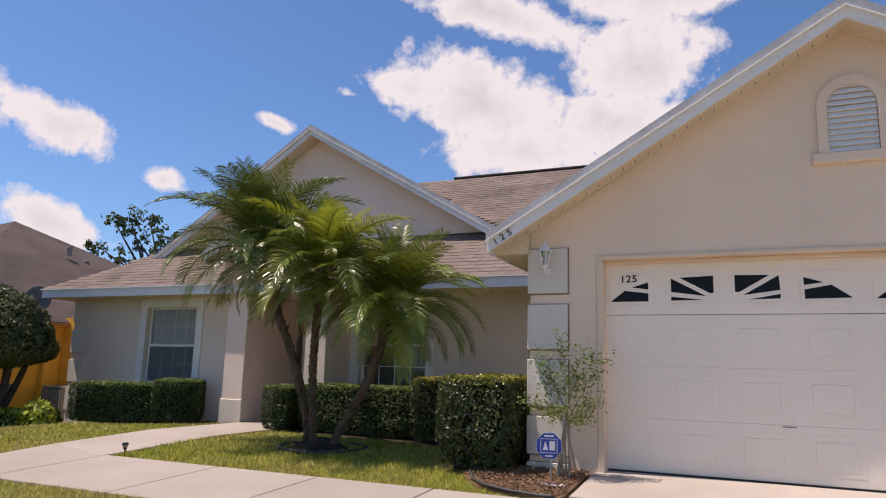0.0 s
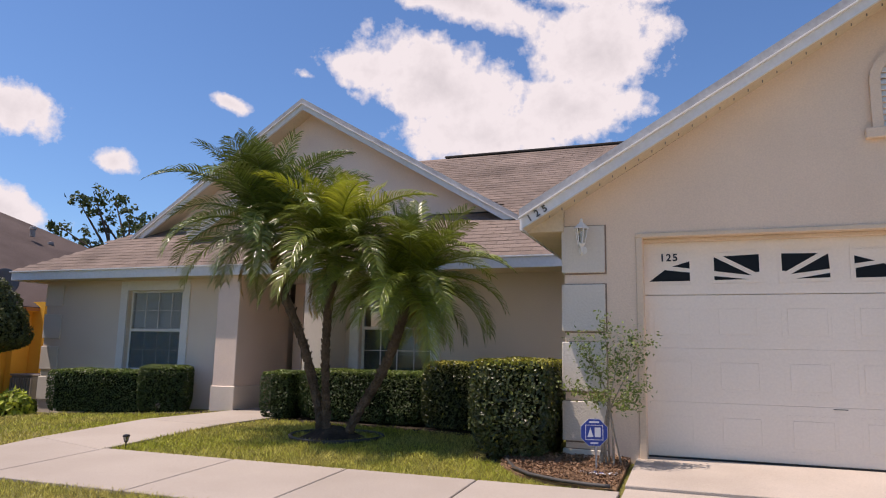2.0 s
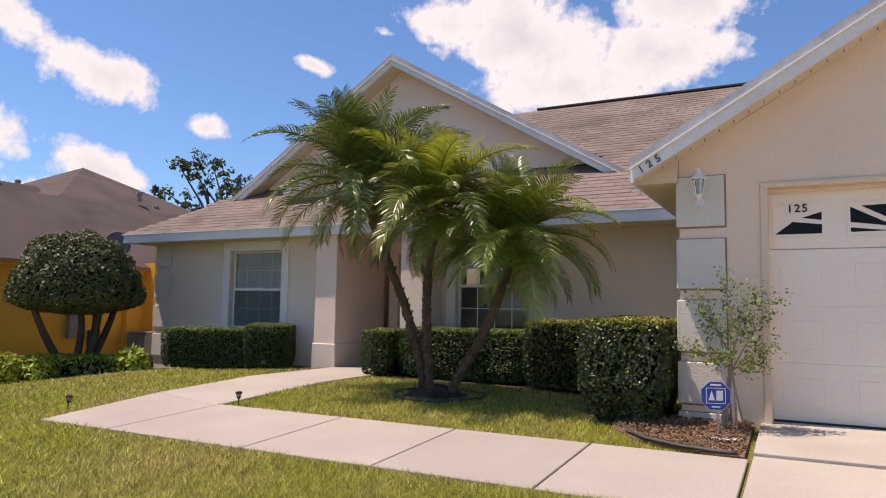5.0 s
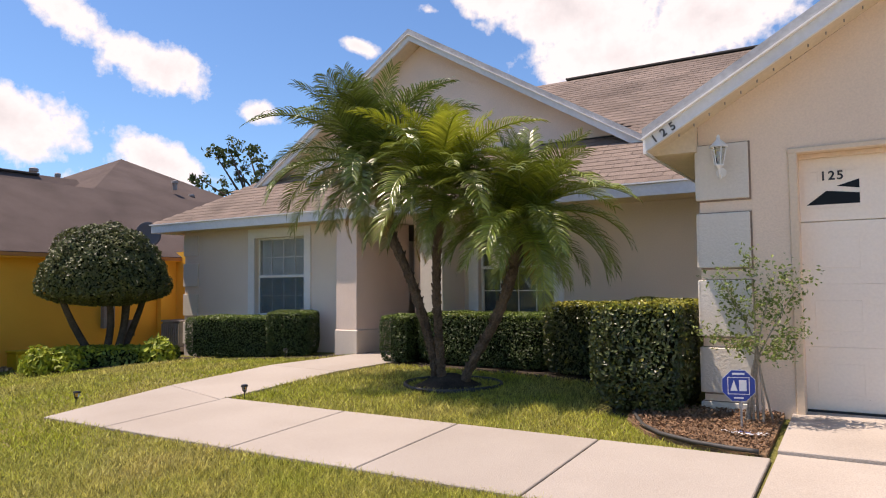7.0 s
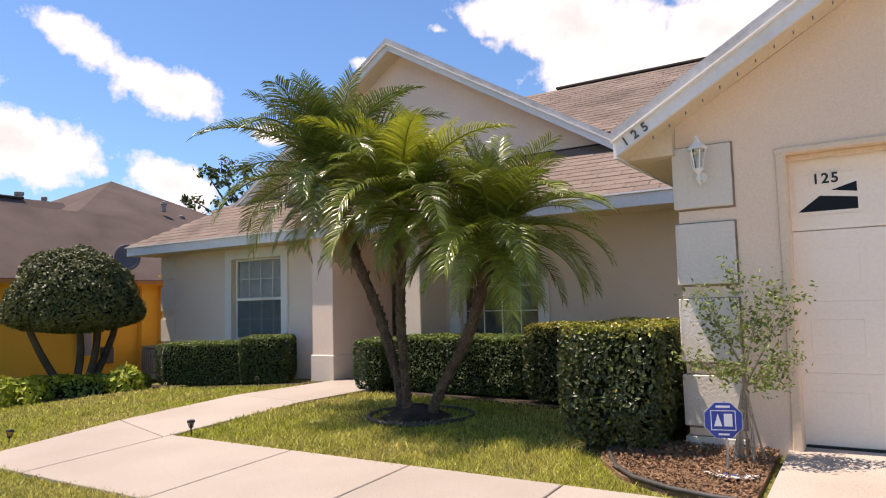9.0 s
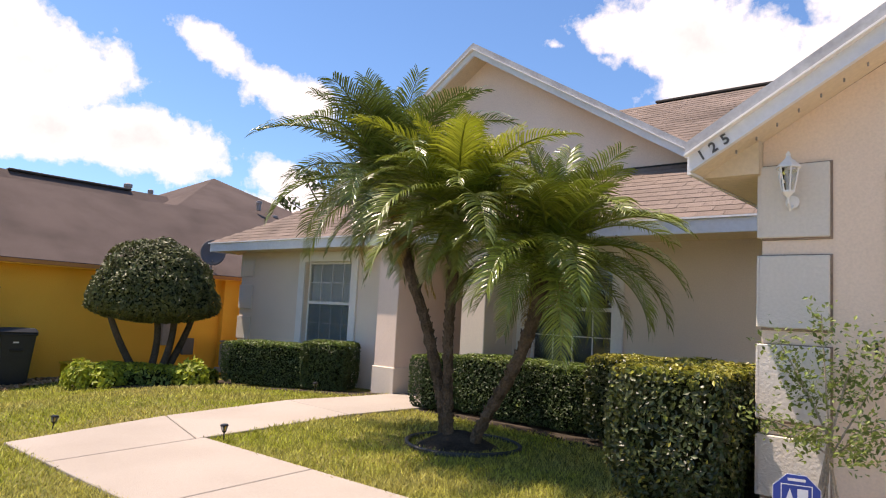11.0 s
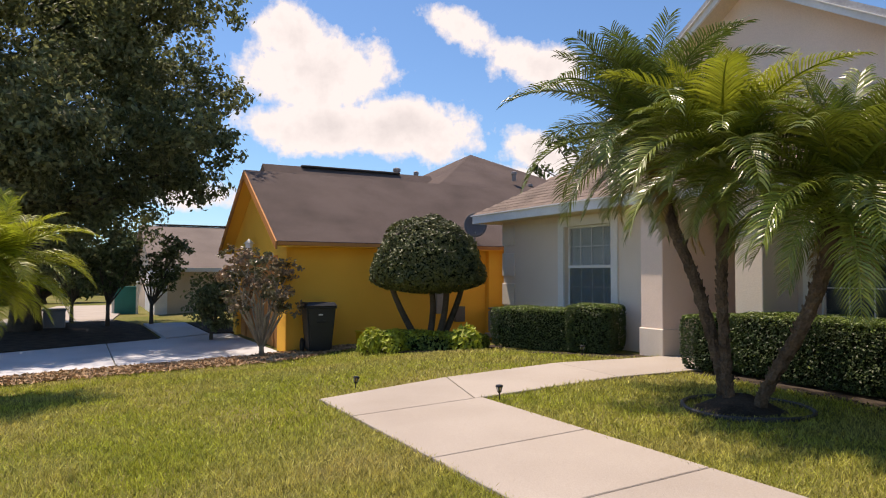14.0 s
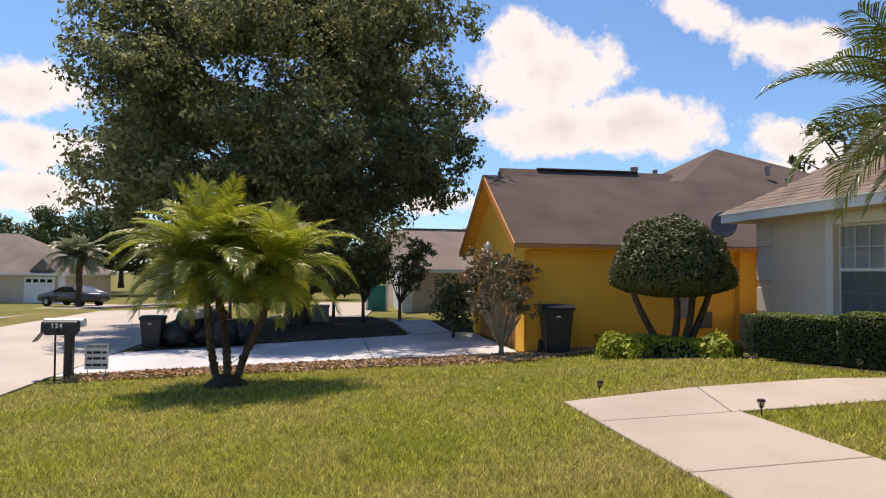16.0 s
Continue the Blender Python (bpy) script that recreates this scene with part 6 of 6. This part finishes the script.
part("body", boxed(-25.1, -24.6, 1.45, 2.05, -0.1, 0.48, bevel=0.03), VENT, ub)
part("lid", boxed(-25.13, -24.57, 1.42, 2.08, 0.481, 0.55, bevel=0.02), VENT, ub)


# ---- neighbouring and far houses ----
def plain_house(at, x0, x1, y0, y1, wall_h, roof_h, wall, label, door=None, front="+x", windows=(), base=-1.0):
    h = thing("house", at, label, "house")
    part("wall", boxed(x0, x1, y0, y1, base - 0.2, wall_h), wall, h)
    rf = bmesh.new()
    o = 0.4
    e = [(x0 - o, y0 - o, wall_h), (x1 + o, y0 - o, wall_h), (x1 + o, y1 + o, wall_h), (x0 - o, y1 + o, wall_h)]
    inset = min(x1 - x0, y1 - y0) * 0.5 + o
    if x1 - x0 > y1 - y0:
        rp = [(x0 - o + inset, (y0 + y1) / 2, roof_h), (x1 + o - inset, (y0 + y1) / 2, roof_h)]
    else:
        rp = [((x0 + x1) / 2, y0 - o + inset, roof_h), ((x0 + x1) / 2, y1 + o - inset, roof_h)]
    v = [rf.verts.new(c) for c in e]
    t = [rf.verts.new(c) for c in rp]
    rf.faces.new(v[::-1])
    if x1 - x0 > y1 - y0:
        fs = ((0, 1, "b", "a"), (1, 2, "b"), (2, 3, "a", "b"), (3, 0, "a"))
    else:
        fs = ((0, 1, "a"), (1, 2, "b", "a"), (2, 3, "b"), (3, 0, "a", "b"))
    pick = {"a": t[0], "b": t[1]}
    for f in fs:
        rf.faces.new([v[i] if isinstance(i, int) else pick[i] for i in f])
    part("roof", rf, TAN_ROOF, h, "brown shingle hip roof")
    part("fascia", boxed(x0 - o - 0.02, x1 + o + 0.02, y0 - o - 0.02, y1 + o + 0.02, wall_h - 0.17, wall_h - 0.005), FASCIA, h)
    return h


TAN_ROOF = material("tan_shingle", (0.20, 0.165, 0.145), 0.95, 0.12, 0.6, 40, 0.2, spec=0.15)
tan = thing("house", (-36, 11, 0), "tan stucco house with a brown gable roof beyond the yellow one", "house")
part("wall", boxed(-42, -31, 5.2, 16, -0.4, 1.95), TAN_WALL, tan)
for y in (5.2, 15.8):
    part("wall", front_slab(bmesh.new(), [(-42, 1.951), (-31, 1.951), (-36.5, 3.78)], y, y + 0.2), TAN_WALL, tan, "tan gable wall")
tan_roof = bmesh.new()
for x, z in ((-30.6, 1.86), (-42.4, 1.86)):
    thick_face(tan_roof, [(-36.5, 4.9, 3.92), (x, 4.9, z), (x, 16.4, z), (-36.5, 16.4, 3.92)], 0.1)
part("roof", tan_roof, TAN_ROOF, tan, "brown shingle gable roof")
part("ridge_vent", boxed(-36.62, -36.38, 5.6, 15.6, 3.93, 4.0, bevel=0.02), FLASHING, tan, "black ridge vent")
part("fascia", boxed(-30.6, -30.57, 4.9, 16.4, 1.70, 1.86), FASCIA, tan)
part("garage_door", boxed(-35.6, -32.2, 5.13, 5.19, -0.2, 1.75, bevel=0.01), SIGN_WHITE, tan, "white garage door")
part("quoin", boxed(-31.6, -30.96, 5.12, 5.6, -0.3, 1.9, bevel=0.01), SIGN_WHITE, tan)
tan2 = plain_house((-52, 13, 0), -60, -46, 8.8, 20, 3.4, 6.3, TAN_WALL, "further tan house behind the others")
shed = thing("gate", (-32.0, 4.4, 0), "teal-painted gate panel beside the tan house", "gate")
part("panel", boxed(-32.1, -32.0, 3.7, 4.5, -0.15, 1.1, bevel=0.01), TEAL, shed)
for y in (3.65, 4.55):
    part("post", boxed(-32.15, -32.0, y - 0.05, y + 0.05, -0.2, 1.3, bevel=0.01), SIGN_WHITE, shed)
follow = [(-27.0, -0.2), (-27.3, 3.4), (-40, 4.8), (-40, 1.5), (-31, 0.2)]
solid("driveway", thick_face(bmesh.new(), [(x, y, float(ground_z(x, y)) + 0.05) for x, y in follow], 0.1), CONCRETE, "sunlit pale driveway beyond the oak", "driveway", kind="structure")

far = plain_house((-63, -26, -0.9), -69, -58.0, -36, -18.3, 1.35, 4.6, TAN_WALL, "far tan house across the street")
part("garage_door", boxed(-58.0, -57.92, -21.2, -19.0, -0.95, 1.1, bevel=0.01), SIGN_WHITE, far, "white garage door")
for k in range(4):
    part("pane", boxed(-57.91, -57.90, -21.05 + 0.5 * k, -20.7 + 0.5 * k, 0.65, 0.9), DARK_GLASS, far)
part("quoin", boxed(-57.99, -57.90, -18.75, -18.28, -0.95, 1.2, bevel=0.01), SIGN_WHITE, far)
dor = bmesh.new()
slab(dor, [(-57.8, -20.8, 1.55), (-57.8, -19.0, 1.55), (-57.8, -19.9, 2.5)], [(-61, -20.8, 1.55), (-61, -19.0, 1.55), (-61, -19.9, 2.5)])
part("dormer", dor, TAN_ROOF, far)
far2 = plain_house((-75, -8, -0.9), -85, -66, -13.5, -3.5, 1.5, 4.0, TAN_WALL, "far tan house at the bend of the street")
for k, xy in enumerate(([(-20, -8.7), (-34, -8.7), (-34, -10.6), (-20, -10.6)], [(-44.5, -7.5), (-48.5, -7.5), (-58, -20.5), (-55, -12.5)], [(-34, -8.75), (-60, -8.75), (-60, -9.9), (-34, -9.9)])):
    solid("pavement", thick_face(bmesh.new(), [(x, y, float(ground_z(x, y)) + 0.04) for x, y in xy], 0.1), CONCRETE, "pale concrete pavement across the street", "pavement", kind="structure")


# parked car
car = thing("car", (0, 0, 0), "grey saloon car parked on a drive", "car")
body = bmesh.new()
side = [(-2.3, 0.35), (-2.32, 0.6), (-2.2, 0.82), (-1.1, 0.95), (-0.35, 1.38), (0.75, 1.42), (1.55, 1.05), (2.25, 0.95), (2.33, 0.6), (2.25, 0.35)]
slab(body, [(x, -0.88 + (0.16 if z > 1.0 else 0), z) for x, z in side], [(x, 0.88 - (0.16 if z > 1.0 else 0), z) for x, z in side])
bmesh.ops.bevel(body, geom=list(body.edges), offset=0.06, segments=2, affect="EDGES")
part("body", body, CAR_PAINT, car, smooth=True)
for s in (-1, 1):
    for poly in ([(-0.95, 1.0), (-0.32, 1.31), (0.1, 1.34), (0.1, 1.0)], [(0.17, 1.0), (0.17, 1.34), (0.7, 1.34), (1.25, 1.03)]):
        part("window", front_slab(bmesh.new(), poly, s * 0.80, s * 0.845), DARK_GLASS, car, "dark side window")
    for x in (-1.45, 1.42):
        w = lathe(bmesh.new(), [(0.22, -0.11), (0.32, -0.1), (0.33, 0), (0.32, 0.1), (0.22, 0.11)], 20)
        w.transform(Matrix.Translation((x, s * 0.80, 0.33)) @ pose(0, 0, 0, 90, 0, 0))
        wheel = part("wheel", w, TYRE, car)
        hub = lathe(bmesh.new(), [(0.2, -0.02), (0.21, 0), (0.12, 0.02)], 16)
        hub.transform(Matrix.Translation((x, s * 0.90, 0.33)) @ pose(0, 0, 0, -90 * s, 0, 0))
        part("rim", hub, METAL, wheel, "metal wheel rim")
    part("headlight", boxed(-2.31, -2.2, s * 0.55 - 0.15, s * 0.55 + 0.15, 0.62, 0.75, bevel=0.02), SIGN_WHITE, car)
    part("mirror", boxed(-0.85, -0.68, s * 0.97 - 0.06, s * 0.97 + 0.06, 0.98, 1.1, bevel=0.02), CAR_PAINT, car)
part("windscreen", slab(bmesh.new(), [(-1.05, -0.62, 1.0), (-1.05, 0.62, 1.0), (-0.4, 0.6, 1.36), (-0.4, -0.6, 1.36)], [(-1.0, -0.62, 0.98), (-1.0, 0.62, 0.98), (-0.36, 0.6, 1.33), (-0.36, -0.6, 1.33)]), DARK_GLASS, car)
car.matrix_basis = pose(-51.5, -15.4, float(ground_z(-51.5, -15.4)) + 0.05, 0, 0, 62)

# fan palm and far greenery
fp = thing("palm_tree", (-36, -9.8, 0.0), "grey-green palm on the verge across the street", "palm tree")
part("trunk", trunk_mesh([(-36, -9.8, -0.05), (-36.02, -9.78, 0.6), (-36, -9.8, 2.0)], 0.15, 0.13, 9), PALM_BARK, fp)
FAN_FRONDS = [[frond_mesh(1.0, a, b, 250 + i, leaf=0.30, pairs=26, mat=FAN_LEAF, wide=0.020)] * 3 for i, (a, b) in enumerate(RISES)]
crown(fp, (-36, -9.8, 2.1), 1.5, 60, 79, fronds=FAN_FRONDS, dry=0)

for k, (x, y, z, w, h, n) in enumerate(((-78, -20, 4.0, 7.5, 4.2, 34), (-90, -33, 4.0, 10, 4.0, 22), (-70, -3, 2.2, 5.0, 2.4, 16), (-62, 2.5, 1.8, 5.0, 2.2, 18), (-45, 0.6, 0.9, 2.4, 1.1, 14), (-95, 8, 3.5, 12, 4, 26), (-44, -3.5, 1.0, 2.2, 1.1, 12))):
    rr = np.random.default_rng(90 + k)
    bl = [((x + rr.uniform(-w, w) * 0.5, y + rr.uniform(-w, w), z + rr.uniform(-0.6, 0.8) * h), rr.uniform(0.22, 0.36) * h + 0.4) for _ in range(n)]
    tree("distant_tree", (x, y, -0.1), bl, 0.34, FAR_LEAF, "distant green tree crown beyond the houses", 95 + k, 900, trunk_r=0.25, fork=max(0.5, z - h * 0.5))


# ---- grass blades ----
def inside(q, poly):
    p = np.asarray(poly, float)
    res = np.zeros(len(q), bool)
    j = len(p) - 1
    for i in range(len(p)):
        (xi, yi), (xj, yj) = p[i], p[j]
        res ^= ((yi > q[:, 1]) != (yj > q[:, 1])) & (q[:, 0] < (xj - xi) * (q[:, 1] - yi) / (yj - yi + 1e-12) + xi)
        j = i
    return res


BARE = [
    [(-7.88, 4.675), (-1.49, 4.675), (-1.49, 6.05), (-6.93, 6.05), (-6.93, 11), (-8.15, 11), (-8.15, 9.1), (-8.26, 8.05), (-8.20, 6.3)],
    [(-1.52, -3), (5, -3), (5, 8), (-1.52, 8)],
    [(-2.75, 7.3), (-2.72, 6.75), (-2.45, 6.35), (-2.1, 6.14), (-1.5, 6.05), (-1.5, 7.4)],
    [(-7.0, 10.4), (-7.0, 9.0), (-4.4, 8.8), (-3.35, 8.5), (-3.1, 6.95), (-2.2, 6.7), (-2.2, 10.4)],
    [(-13.2, 10.2), (-13.6, 7.3), (-12.95, 7.28), (-11.05, 8.26), (-10.8, 8.5), (-8.35, 9.3), (-8.2, 10.2)],
    [(-12.95, -2.2), (-12.3, -2.1), (-12.9, 2.0), (-13.6, 6.0), (-14.8, 8.5), (-30, 8), (-30, -2.2)],
    [(-5.02 + 0.40 * math.cos(a), 7.62 + 0.38 * math.sin(a)) for a in np.linspace(0, 6.2, 24)],
]


def grass(name, count, r0, r1, a0, a1, height, seed):
    """Blades over the lawn, denser towards the drive's edge."""
    r = np.random.default_rng(seed)
    rad = r0 * (r1 / r0) ** r.random(count)
    ang = np.radians(r.uniform(a0, a1, count))
    q = np.stack([-0.9 + rad * np.cos(ang), 2.2 + rad * np.sin(ang)], 1)
    keep = (q[:, 1] > -2.2) & (q[:, 1] < 10.2)
    for poly in BARE:
        keep &= ~inside(q, poly)
    q, rad = q[keep], rad[keep]
    n = len(q)
    z = ground_z(q[:, 0], q[:, 1])
    patch = np.array([noise.noise(Vector((x * 0.9, y * 0.9, seed))) + 0.6 * noise.noise(Vector((x * 4, y * 4, seed))) for x, y in q])
    h = height * r.uniform(0.5, 1.3, n) * (1 + 0.4 * patch)
    a = r.uniform(0, 2 * np.pi, n)
    lean = h[:, None] * r.normal(0, 0.65, (n, 2))
    w = 0.0036 * (rad / 3.0) ** 0.70 * r.uniform(0.6, 1.3, n)
    dx, dy = np.cos(a) * w, np.sin(a) * w
    v = np.stack([np.stack([q[:, 0] - dx, q[:, 1] - dy, z - 0.004], 1), np.stack([q[:, 0] + dx, q[:, 1] + dy, z - 0.004], 1),
                  np.stack([q[:, 0] + lean[:, 0], q[:, 1] + lean[:, 1], z + h], 1)], 1)
    ob = new(name, raw_mesh(name, v, np.arange(3 * n).reshape(-1, 3), BLADE))
    tagged(ob, "short mown blades of green and yellowed grass", "grass", kind="stuff")


grass("grass", 880000, 0.9, 15.0, 85, 250, 0.044, 1)
